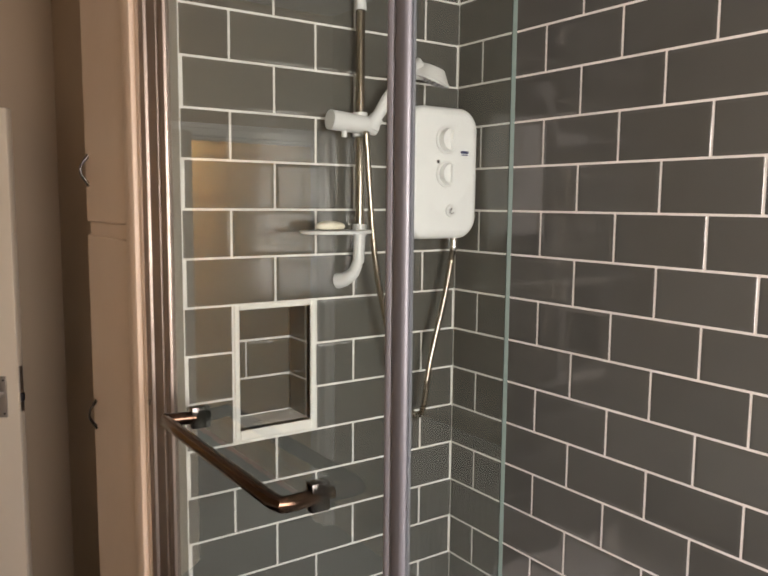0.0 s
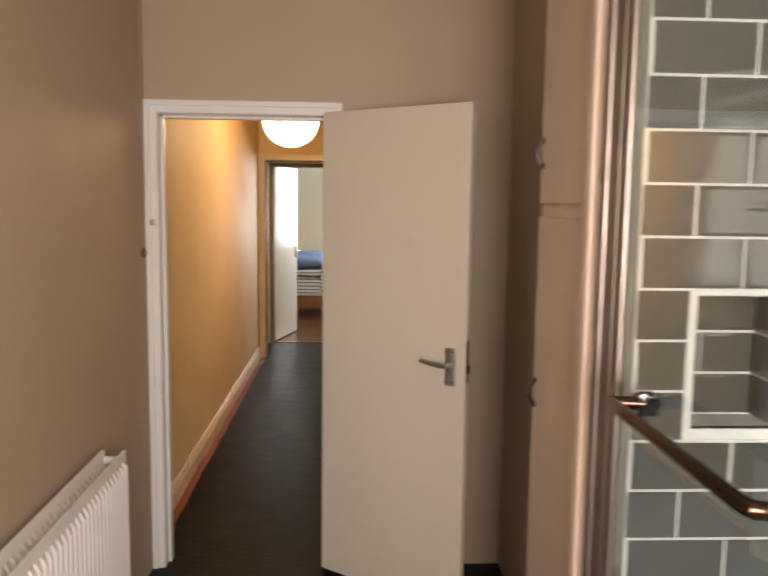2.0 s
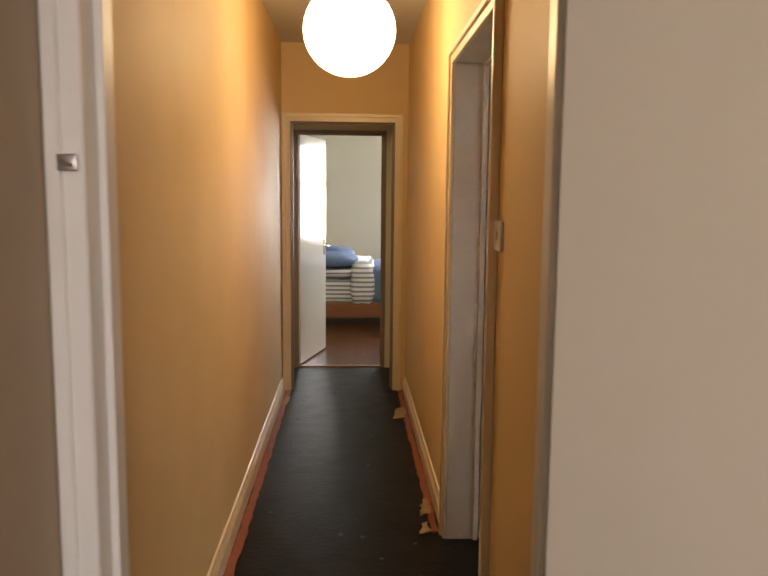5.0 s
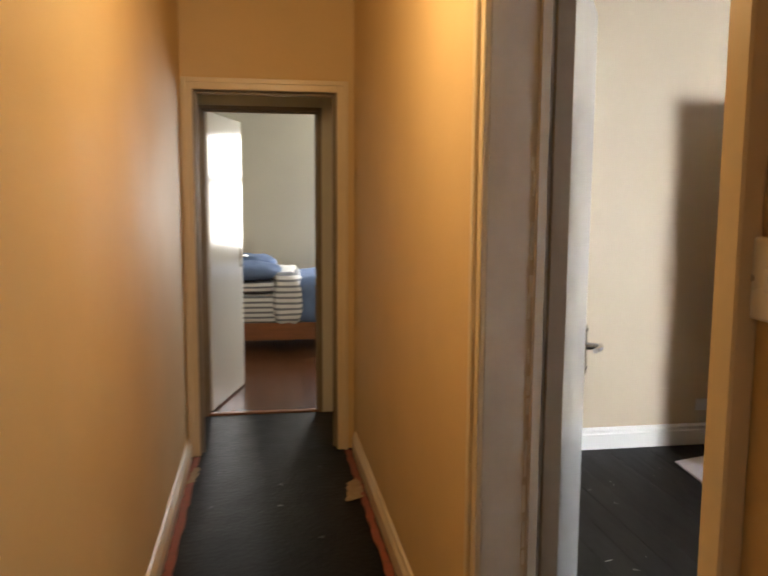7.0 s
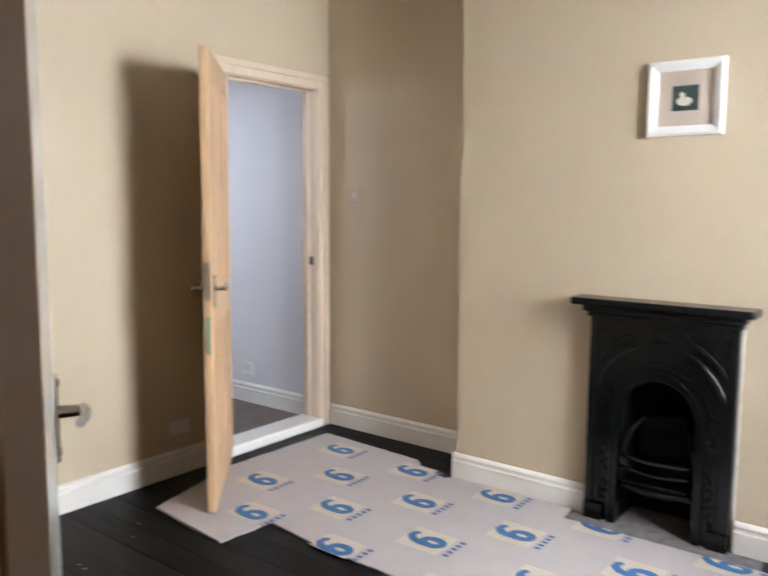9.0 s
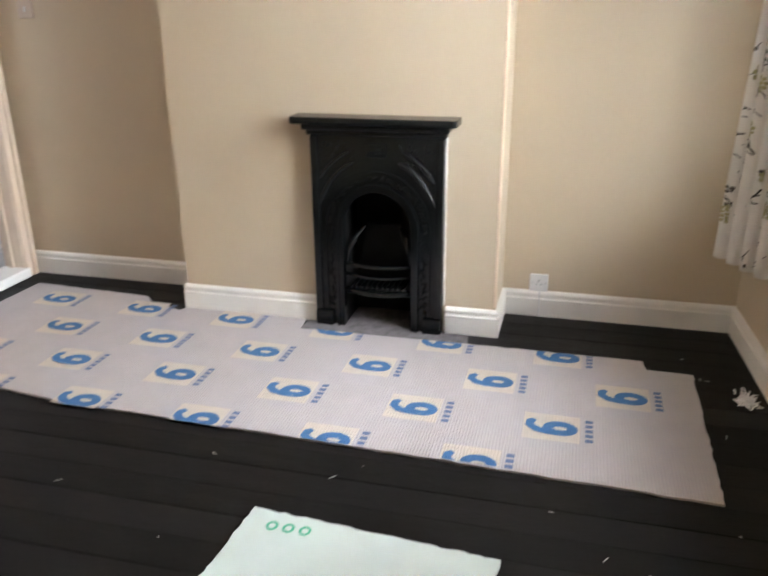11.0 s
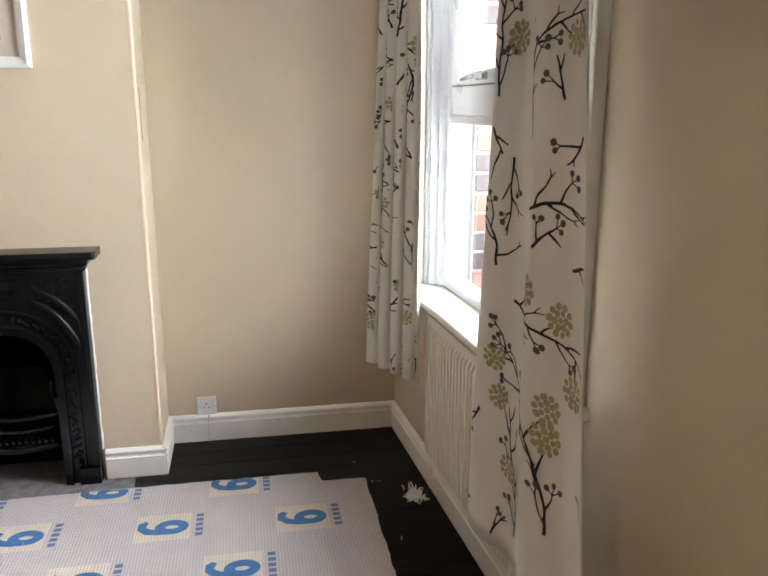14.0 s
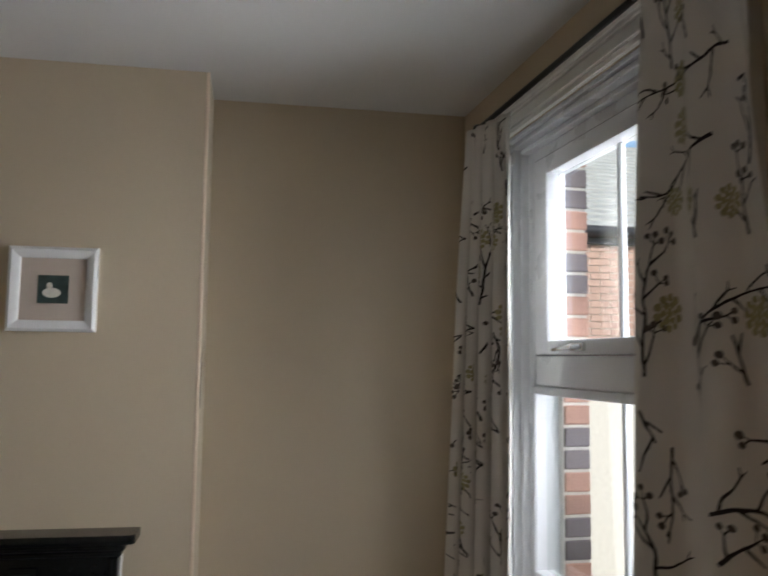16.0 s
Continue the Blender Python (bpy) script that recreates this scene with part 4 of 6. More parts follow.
# ---- bedroom things ----
def window():
    """White framed window set back in stepped linings: a fixed lower light and an opening upper light."""
    x0, x1, z0, z1 = WIN
    w = tagged(new("window_bedroom"), "white framed bedroom window with an opening upper light", "window", kind="structure")
    w.matrix_basis = SKEW

    def bars(name, x, y, z, mat, bevel=0.004):
        """Four bars between an outer and an inner rectangle: x and z give (outer0, inner0, inner1, outer1)."""
        for a, b, c, d in ((x[0], x[1], z[0], z[3]), (x[2], x[3], z[0], z[3]), (x[1], x[2], z[2], z[3]), (x[1], x[2], z[0], z[1])):
            bm = bmesh.new()
            bx(bm, a, b, y[0], y[1], c, d, bevel, 2)
            part(name, bm, mat, w)
    # stepped linings from the wall face in to the frame
    for k, (o, i, y) in enumerate(((0.0, 0.016, 0.603), (0.016, 0.024, 0.588), (0.024, 0.040, 0.594), (0.040, 0.052, 0.562), (0.052, 0.062, 0.568))):
        for a, b, c, d in ((x0 + o, x0 + i, z0 + 0.03, z1 - o), (x1 - i, x1 - o, z0 + 0.03, z1 - o), (x0 + i, x1 - i, z1 - i, z1 - o)):
            bm = bmesh.new()
            bx(bm, a, b, 0.505, y, c, d, 0.003, 2)
            part("window_lining", bm, UPVC, w)
    fx0, fx1, fz1 = x0 + 0.062, x1 - 0.062, z1 - 0.062
    bars("frame_bar", (fx0, fx0 + 0.045, fx1 - 0.045, fx1), (0.4495, 0.541), (z0 + 0.028, z0 + 0.050, fz1 - 0.042, fz1), UPVC)
    bm = bmesh.new()
    bx(bm, fx0 + 0.045, fx1 - 0.045, 0.455, 0.539, 1.462, 1.562, 0.004, 2)
    part("frame_bar", bm, UPVC, w)
    # lower fixed light: bead round the glass
    gx0, gx1, gz0, gz1 = x0 + 0.105, x1 - 0.105, 0.846, 1.432
    bars("glazing_bead", (fx0 + 0.012, gx0, gx1, fx1 - 0.012), (0.475, 0.546), (z0 + 0.050, gz0, gz1, 1.460), UPVC, 0.006)
    # opening casement
    ux0, ux1, uz0, uz1 = x0 + 0.200, x1 - 0.225, 1.612, 2.172
    bars("casement_bar", (x0 + 0.130, ux0, ux1, x1 - 0.130), (0.475, 0.552), (1.566, uz0, uz1, 2.234), UPVC, 0.007)
    bars("gasket", (x0 + 0.124, x0 + 0.129, x1 - 0.129, x1 - 0.124), (0.520, 0.5425), (1.5625, 1.5655, 2.2345, 2.2385), SEAL, 0.0)
    mx = (x0 + x1) / 2
    for a, b, c, d, y in ((gx0, gx1, gz0, gz1, 0.500), (ux0, ux1, uz0, uz1, 0.502)):
        bm = bmesh.new()
        bx(bm, mx - 0.009, mx + 0.009, y - 0.012, y + 0.012, c, d, 0.004, 1)
        part("glazing_bar", bm, UPVC, w)
        bm = bmesh.new()
        bx(bm, a, b, y - 0.003, y + 0.003, c, d)
        p = part("pane", bm, GLASS, w)
        p.visible_shadow = False
    h = thing_child("window_handle", w)
    bm = bmesh.new()
    bx(bm, mx + 0.130, mx + 0.210, 0.551, 0.566, 1.576, 1.602, 0.004, 2)
    part("handle_base", bm, CHROME, h)
    bm = bmesh.new()
    tube(bm, [(mx + 0.150, 0.566, 1.590), (mx + 0.152, 0.586, 1.590), (mx + 0.185, 0.592, 1.586), (mx + 0.275, 0.588, 1.580)], [0.009, 0.009, 0.008, 0.006], 12)
    part("lever", bm, CHROME, h)
    bm = bmesh.new()
    bx(bm, x0 - 0.10, x1 + 0.10, 0.539, 0.690, z0 - 0.004, z0 + 0.028, 0.010, 3)
    part("window_sill", bm, WHITE, w)
    # moulded architrave: stepped boards
    for w0, w1, t in ((0.0, 0.020, 0.016), (0.020, 0.030, 0.024), (0.030, 0.062, 0.019), (0.062, 0.072, 0.028), (0.072, 0.090, 0.036)):
        for a, b, c, d in ((x1 + w0, x1 + w1, z0 + 0.03, z1 + w1), (x0 - w1 * 0.85, x0 - w0 * 0.85, z0 + 0.03, z1 + w1), (x0 - w0 * 0.85, x1 + w0, z1 + w0, z1 + w1)):
            bm = bmesh.new()
            bx(bm, a, b, YS, YS + t, c, d, 0.003, 1)
            part("window_trim", bm, WHITE, w)


window()


def brick_surround():
    """Outer brick skin beside the window with its reveal of red and blue bricks."""
    bm = bmesh.new()
    bx(bm, 3.556, 4.26, 0.356, 0.449, -0.2, 2.9)
    bx(bm, 1.0, 2.594, 0.356, 0.449, -0.2, 2.9)
    bx(bm, 2.594, 3.556, 0.356, 0.449, -0.2, 0.775)
    bx(bm, 2.594, 3.556, 0.356, 0.449, 2.30, 2.9)
    skin = askew(structure("wall_outer_brick", bm, MORTAR, "outer brick skin of the house round the window"))
    bm = bmesh.new()
    bx(bm, -0.1025, 0.0, -0.055, 0.040, -0.0325, 0.0325, 0.004, 1)
    red = mesh_of("brick", bm, BRICK, False)
    bm = bmesh.new()
    bx(bm, -0.1025, 0.0, -0.055, 0.040, -0.0325, 0.0325, 0.004, 1)
    blue = mesh_of("brick", bm, BRICKBLUE, False)
    for k in range(20):
        z = 0.80 + 0.0375 + k * 0.075
        piece("brick", blue if k % 4 in (1, 2) else red, skin, pose(3.6525, 0.405, z))
        piece("brick", blue if k % 4 in (0, 3) else red, skin, pose(2.600, 0.405, z))


brick_surround()


def curtain(name, plan_top, plan_bottom, z0, z1, folds, amp, seed, label):
    """Lined curtain hanging in folds between two plan lines, with a printed blossom branch pattern."""
    rnd = random.Random(seed)
    c = thing(name, Matrix.Identity(4), label, "curtain", "window curtains")
    (ax, ay), (bx_, by) = plan_top
    (cx, cy), (dx, dy) = plan_bottom
    ph = [rnd.uniform(-0.5, 0.5) for _ in range(folds + 2)]

    def surf(u, v, off=0.0):
        """u across 0..1, v down 0..1."""
        k = 0.35 + 0.65 * min(1, v * 3) if v < 0.33 else 1.0
        px = (ax + (bx_ - ax) * u) * (1 - v) + (cx + (dx - cx) * u) * v
        py = (ay + (by - ay) * u) * (1 - v) + (cy + (dy - cy) * u) * v
        i = u * folds
        s = math.sin(2 * math.pi * (i + 0.12 * math.sin(3 * v + ph[int(i) % len(ph)]) + 0.05 * math.sin(9 * v)))
        py += amp * (0.75 + 0.3 * ph[int(i) % len(ph)]) * s * k
        px += 0.35 * amp * math.sin(4 * math.pi * i) * k
        return Vector((px, py + off, z1 + (z0 - z1) * v))
    nu, nv = folds * 22, 46
    bm = bmesh.new()
    g = [[bm.verts.new(surf(i / nu, j / nv)) for i in range(nu + 1)] for j in range(nv + 1)]
    for j in range(nv):
        for i in range(nu):
            bm.faces.new((g[j][i], g[j][i + 1], g[j + 1][i + 1], g[j + 1][i]))
    cloth = part("cloth", bm, CURTAIN, c)
    mod = cloth.modifiers.new("thickness", "SOLIDIFY")
    mod.thickness, mod.offset = 0.003, 0
    width = math.hypot(bx_ - ax, by - ay) * 1.6
    hgt = z1 - z0
    off = 0.004
    twig, berry, bloom = bmesh.new(), bmesh.new(), bmesh.new()

    def uv(p):
        return min(0.995, max(0.005, p[0] / width)), min(0.995, max(0.005, p[1] / hgt))

    def ribbon(pts, w):
        prev = None
        for i, p in enumerate(pts):
            q = pts[min(i + 1, len(pts) - 1)]
            o = pts[max(i - 1, 0)]
            d = Vector((q[0] - o[0], q[1] - o[1]))
            d = d.normalized() if d.length else Vector((0, 1))
            ww = w * (1 - 0.55 * i / len(pts)) * rnd.uniform(0.8, 1.2)
            pair = [twig.verts.new(surf(*uv((p[0] + s * d.y * ww, p[1] - s * d.x * ww)), off)) for s in (-1, 1)]
            if prev:
                twig.faces.new((prev[0], prev[1], pair[1], pair[0]))
            prev = pair

    def disc(b, p, r, n=9, wob=0.0, o=0.0045):
        ctr = b.verts.new(surf(*uv(p), o))
        ring = [b.verts.new(surf(*uv((p[0] + r * (1 + wob * math.cos(5 * a)) * math.cos(a), p[1] + r * (1 + wob * math.cos(5 * a)) * math.sin(a))), o)) for a in [2 * math.pi * k / n for k in range(n)]]
        for k in range(n):
            b.faces.new((ctr, ring[k], ring[(k + 1) % n]))

    used = []

    def inside(p, m):
        return m < p[0] < width - m and m < p[1] < hgt - m

    def crowded(p, own, gap):
        return any(o != own and (p[0] - q[0]) ** 2 + (p[1] - q[1]) ** 2 < gap * gap for q, o in used)

    def blossom(p, r, own):
        if not inside(p, r) or crowded(p, own, r * 1.5):
            return
        used.append((p, own))
        turn = rnd.uniform(0, 6.28)
        if rnd.random() < 0.18:
            for k in range(5):
                a = 2 * math.pi * k / 5 + turn
                disc(bloom, (p[0] + 0.62 * r * math.cos(a), p[1] + 0.62 * r * math.sin(a)), 0.37 * r, 9)
                disc(bloom, (p[0] + 0.42 * r * math.cos(a + 0.63), p[1] + 0.42 * r * math.sin(a + 0.63)), 0.15 * r, 6)
        else:
            for n, rr, s in ((1, 0, 0.24), (6, 0.50, 0.24), (10, 0.92, 0.25)):
                for k in range(n):
                    a = 2 * math.pi * k / n + turn + rr
                    disc(bloom, (p[0] + rr * r * math.cos(a), p[1] + rr * r * math.sin(a)), s * r * rnd.uniform(0.85, 1.15), 8)

    def twig_line(p, a, length, w, own, bend=0.0):
        """A crooked line; returns its points and end heading."""
        n = max(2, int(length / 0.011))
        pts, q, ang = [p], p, a
        for i in range(n):
            ang += bend / n + rnd.uniform(-0.24, 0.24)
            q = (q[0] + length / n * math.cos(ang), q[1] + length / n * math.sin(ang))
            if not inside(q, 0.012) or crowded(q, own, 0.030):
                break
            pts.append(q)
        if len(pts) > 1:
            ribbon(pts, w)
            used.extend((q, own) for q in pts[::2])
        return pts, ang

    def berries(p, a, n, own):
        for k in range(n):
            d = a + (k - (n - 1) / 2) * 0.95 + rnd.uniform(-0.25, 0.25)
            ln = rnd.uniform(0.013, 0.024)
            q = (p[0] + ln * math.cos(d), p[1] + ln * math.sin(d))
            if inside(q, 0.015):
                ribbon([p, ((p[0] + q[0]) / 2, (p[1] + q[1]) / 2), q], 0.0016)
                disc(berry, q, rnd.uniform(0.0062, 0.0080), 10)

    def spray(p, a, own):
        """One printed branch: a crooked stem with forked twigs, berries and blossoms."""
        stem, ang = twig_line(p, a, rnd.uniform(0.26, 0.46), 0.0037, own, rnd.uniform(-0.9, 0.9))
        side = rnd.choice((-1, 1))
        step = 3
        for i in range(2, len(stem) - 1, step):
            d = math.atan2(stem[i + 1][1] - stem[i][1], stem[i + 1][0] - stem[i][0])
            b, ba = twig_line(stem[i], d + side * rnd.uniform(0.6, 1.05), rnd.uniform(0.030, 0.080), 0.0029, own, -side * 0.4)
            side = -side
            pick = rnd.random()
            if len(b) < 2:
                continue
            if pick < 0.42:
                berries(b[-1], ba, rnd.randint(2, 3), own)
            elif pick < 0.72:
                blossom((b[-1][0] + 0.024 * math.cos(ba), b[-1][1] + 0.024 * math.sin(ba)), rnd.uniform(0.026, 0.033), own)
            else:
                for f in (-0.5, 0.45):
                    twig_line(b[-1], ba + f, rnd.uniform(0.014, 0.024), 0.0017, own)
        if len(stem) > 4:
            if rnd.random() < 0.5:
                blossom((stem[-1][0] + 0.026 * math.cos(ang), stem[-1][1] + 0.026 * math.sin(ang)), 0.026, own)
            else:
                berries(stem[-1], ang, 3, own)
    own = 0
    for attempt in range(420):
        p = (rnd.uniform(0.03, width - 0.03), rnd.uniform(0.03, hgt - 0.03))
        if crowded(p, -1, 0.068):
            continue
        own += 1
        spray(p, -math.pi / 2 + rnd.choice((0, 0, 0, 1.4, -1.4, 3.0)) + rnd.uniform(-0.5, 0.5), own)
    for nm, b, m in (("twig_print", twig, TWIG), ("berry_print", berry, BERRY), ("blossom_print", bloom, BLOSSOM)):
        tagged(part(nm, b, m, c, soft=False), kind="stuff")
    bm = bmesh.new()
    for i in range(12):
        u0, u1 = i / 12, (i + 1) / 12
        a, b = surf(u0, 0.0, -0.006), surf(u1, 0.0, -0.006)
        a2, b2 = surf(u0, 0.035, -0.006), surf(u1, 0.035, -0.006)
        bm.faces.new([bm.verts.new(p) for p in (a, b, b2, a2)])
    part("header_tape", bm, SHEET, c)
    return c


askew(curtain("curtain", ((3.675, 0.757), (3.42, 0.700)), ((3.675, 0.835), (3.385, 0.715)), 0.500, 2.360, 4, 0.020, 11, "cream curtain with a dark blossom branch print, drawn back"))
askew(curtain("curtain", ((2.560, 0.755), (2.290, 0.745)), ((2.545, 0.825), (1.990, 0.800)), 0.450, 2.360, 2, 0.020, 5, "cream curtain with a dark blossom branch print, hanging half open"))


def curtain_pole():
    c = thing("curtain_pole", SKEW @ pose(0, 0.705, 2.384), "thin black metal curtain pole over the window", "curtain pole")
    bm = bmesh.new()
    rod_between(bm, (2.12, 0, 0), (3.69, 0, 0), 0.0095)
    part("pole", bm, ROD, c)
    for x, s in ((3.69, 1), (2.12, -1)):
        bm = bmesh.new()
        tube(bm, [(x - s * 0.012, 0, 0), (x, 0, 0), (x + s * 0.012, 0, 0), (x + s * 0.026, 0, 0), (x + s * 0.034, 0, 0)], [0.0115, 0.016, 0.019, 0.014, 0.004], 14)
        part("finial", bm, ROD, c)
    for x in (3.640, 2.20):
        bm = bmesh.new()
        tube(bm, [(x, 0.0, 0), (x, -0.05, 0.004), (x, -0.098, 0.004)], [0.006, 0.006, 0.012], 10)
        part("bracket", bm, ROD, c)


curtain_pole()
bm = bmesh.new()
bx(bm, -0.012, 0.012, -0.004, 0.004, -0.022, 0.022, 0.002, 2)
tube(bm, [(0, 0.003, 0.010), (0, 0.022, 0.012), (-0.006, 0.034, 0.004), (-0.014, 0.036, 0.012)], [0.005, 0.005, 0.0045, 0.004], 10)
hook = part("curtain_hook", bm, PLASTIC, None)
hook.matrix_basis = SKEW @ pose(3.60, 0.612, 2.255)
tagged(hook, "small white plastic hook on the window lining", "hook")
panel_radiator("radiator", SKEW @ pose(3.455, 0.655, 0.16, 0, 0, 180), 0.96, 0.58, 0.03, 1, "cream panel radiator under the window sill", material("cream_radiator_enamel", (0.80, 0.76, 0.66), 0.3, vary=0.03))



def picture():
    c = thing("framed_picture", pose(XB, 2.142, 1.768, 0, 0, -90), "small square picture in a wide white frame with a beige mount", "picture")
    for k in range(4):
        bm = bmesh.new()
        a, b = 0.144, 0.106
        prof = [(a, 0.0), (a, -0.020), (a - 0.010, -0.026), (b + 0.010, -0.022), (b, -0.014), (b, 0.0)]
        m = Matrix.Rotation(k * math.pi / 2, 4, "Y")
        r0 = [bm.verts.new(m @ Vector((-r, y, r))) for r, y in prof]
        r1 = [bm.verts.new(m @ Vector((r, y, r))) for r, y in prof]
        for i in range(len(prof)):
            j = (i + 1) % len(prof)
            bm.faces.new((r0[i], r0[j], r1[j], r1[i]))
        bm.faces.new(r0)
        bm.faces.new(r1[::-1])
        part("frame_side", bm, COOLWHITE, c)
    bm = bmesh.new()
    bx(bm, -0.110, 0.110, -0.008, -0.002, -0.110, 0.110)
    part("mount", bm, MOUNT, c)
    bm = bmesh.new()
    bx(bm, -0.050, 0.050, -0.0095, -0.0078, -0.048, 0.048)
    part("print", bm, TEAL, c)
    bm = bmesh.new()
    bmesh.ops.create_uvsphere(bm, u_segments=16, v_segments=8, radius=1, matrix=Matrix.Translation((-0.004, -0.0095, -0.012)) @ Matrix.Diagonal((0.030, 0.0012, 0.017, 1)))
    bmesh.ops.create_uvsphere(bm, u_segments=12, v_segments=8, radius=1, matrix=Matrix.Translation((-0.012, -0.0095, 0.012)) @ Matrix.Diagonal((0.010, 0.0012, 0.011, 1)))
    part("pale_shape", bm, FEATHER, c)


picture()


def fireplace():
    """Cast iron bedroom fireplace: arched plate, mantel shelf, hood, grate and cast ornament."""
    yc, hw = 2.181, 0.295
    c = thing("fireplace", pose(XB, yc, 0), "black painted cast iron bedroom fireplace with a narrow mantel shelf", "fireplace")
    X = -0.036
    zs, R, TOP = 0.475, 0.158, 0.930

    def arch(r, n=22, z0=0.0):
        pts = [(-r, z0), (-r, zs * 0.5), (-r, zs)]
        pts += [(-r * math.cos(math.pi * k / n), zs + r * 1.08 * math.sin(math.pi * k / n)) for k in range(1, n)]
        return pts + [(r, zs), (r, zs * 0.5), (r, z0)]

    def band(bm, r0, r1, x0, x1, z0=0.0):
        a, b = arch(r0, z0=z0), arch(r1, z0=z0)
        rows = []
        for x in (x0, x1):
            rows.append(([bm.verts.new((x, y, z)) for y, z in a], [bm.verts.new((x, y, z)) for y, z in b]))
        (a0, b0), (a1, b1) = rows
        for i in range(len(a) - 1):
            bm.faces.new((a0[i], a0[i + 1], b0[i + 1], b0[i]))
            bm.faces.new((b0[i], b0[i + 1], b1[i + 1], b1[i]))
            bm.faces.new((a1[i], b1[i], b1[i + 1], a1[i + 1]))
            bm.faces.new((a0[i], a1[i], a1[i + 1], a0[i + 1]))
        for i in (0, -1):
            bm.faces.new((a0[i], b0[i], b1[i], a1[i]))
    # front plate round the arched opening
    bm = bmesh.new()
    inner = arch(R)
    outer = []
    for i, (y, z) in enumerate(inner):
        if z <= zs:
            outer.append((math.copysign(hw, y), z))
        else:
            k = min(hw / max(abs(y), 1e-6), (TOP - zs) / (z - zs))
            outer.append((y * k, zs + (z - zs) * k))
    corner = [i for i, (y, z) in enumerate(outer) if z < TOP - 1e-6 and z > zs]
    for i in corner:
        if abs(outer[i][0]) > hw * 0.999 and outer[i][1] > 0.80:
            outer[i] = (math.copysign(hw, outer[i][0]), TOP)
    f = [[bm.verts.new((x, y, z)) for y, z in ring] for x in (X, 0.0) for ring in (inner, outer)]
    for i in range(len(inner) - 1):
        bm.faces.new((f[0][i], f[0][i + 1], f[1][i + 1], f[1][i]))
        bm.faces.new((f[2][i], f[3][i], f[3][i + 1], f[2][i + 1]))
        bm.faces.new((f[0][i], f[2][i], f[2][i + 1], f[0][i + 1]))
        bm.faces.new((f[1][i], f[1][i + 1], f[3][i + 1], f[3][i]))
    part("front_plate", bm, IRON, c)
    bm = bmesh.new()
    band(bm, R - 0.002, R + 0.020, X - 0.012, X)
    band(bm, R + 0.020, R + 0.030, X - 0.020, X)
    band(bm, R + 0.075, R + 0.083, X - 0.010, X, 0.08)
    part("arch_moulding", bm, IRON, c)
    for s in (-1, 1):
        bm = bmesh.new()
        bx(bm, X - 0.012, X, s * hw - (0.034 if s > 0 else 0), s * hw + (0.034 if s < 0 else 0), 0.075, TOP - 0.05, 0.005)
        part("pilaster", bm, IRON, c)
        bm = bmesh.new()
        bx(bm, X - 0.022, 0, min(s * hw, s * (hw - 0.085)), max(s * hw, s * (hw - 0.085)), 0.0, 0.075, 0.007)
        part("plinth", bm, IRON, c)
    # cast leaves along the arch
    rnd = random.Random(4)
    bm = bmesh.new()
    path = arch(R + 0.053, 40, 0.09)
    for (y0, z0), (y1, z1) in zip(path, path[1:]):
        n = max(1, int(math.hypot(y1 - y0, z1 - z0) / 0.013))
        for k in range(n):
            t = k / n
            y, z = y0 + (y1 - y0) * t, z0 + (z1 - z0) * t
            a = rnd.uniform(0, 3.1)
            m = Matrix.Translation((X - 0.002, y + rnd.uniform(-0.013, 0.013), z + rnd.uniform(-0.006, 0.006))) @ Matrix.Rotation(a, 4, "X") @ Matrix.Diagonal((0.009, 0.014, 0.0055, 1))
            bmesh.ops.create_icosphere(bm, subdivisions=1, radius=1, matrix=m)
    tagged(part("leaf_ornament", bm, IRON, c), kind="stuff")
    # curved flutes in the corners
    for s in (-1, 1):
        for r in (0.268, 0.312):
            bm = bmesh.new()
            pts = []
            for k in range(13):
                a = radians(18 + 50 * k / 12)
                y, z = s * r * math.cos(a), zs + 0.02 + r * 1.12 * math.sin(a)
                if abs(y) < hw - 0.03 and z < TOP - 0.07:
                    pts.append((X - 0.003, y, z))
            if len(pts) > 2:
                tube(bm, pts, [0.004] + [0.012] * (len(pts) - 2) + [0.004], 10)
                part("flute", bm, IRON, c)
    bm = bmesh.new()
    for k in range(150):
        y, z = rnd.uniform(-0.255, 0.255), rnd.uniform(0.66, 0.86)
        if abs(y) > 0.10 and math.hypot(y, z - 0.49) > 0.30:
            bmesh.ops.create_icosphere(bm, subdivisions=1, radius=1, matrix=Matrix.Translation((X, y, z)) @ Matrix.Rotation(rnd.uniform(0, 3), 4, "X") @ Matrix.Diagonal((0.007, 0.011, 0.0045, 1)))
    tagged(part("corner_ornament", bm, IRON, c), kind="stuff")
    bm = bmesh.new()
    bx(bm, X - 0.010, X, -0.045, 0.045, 0.795, 0.855, 0.004)
    bx(bm, X - 0.015, X, -0.030, 0.030, 0.808, 0.842, 0.006)
    part("centre_tablet", bm, IRON, c)
    # mantel shelf on a cornice
    bm = bmesh.new()
    bx(bm, X - 0.024, 0, -hw - 0.012, hw + 0.012, TOP - 0.045, TOP - 0.022, 0.008, 3)
    bx(bm, X - 0.046, 0, -hw - 0.026, hw + 0.026, TOP - 0.022, TOP + 0.010, 0.010, 3)
    part("cornice", bm, IRON, c)
    bm = bmesh.new()
    for k in range(44):
        bmesh.ops.create_icosphere(bm, subdivisions=1, radius=0.0062, matrix=Matrix.Translation((X - 0.047, -hw + 2 * hw * k / 43, TOP - 0.006)))
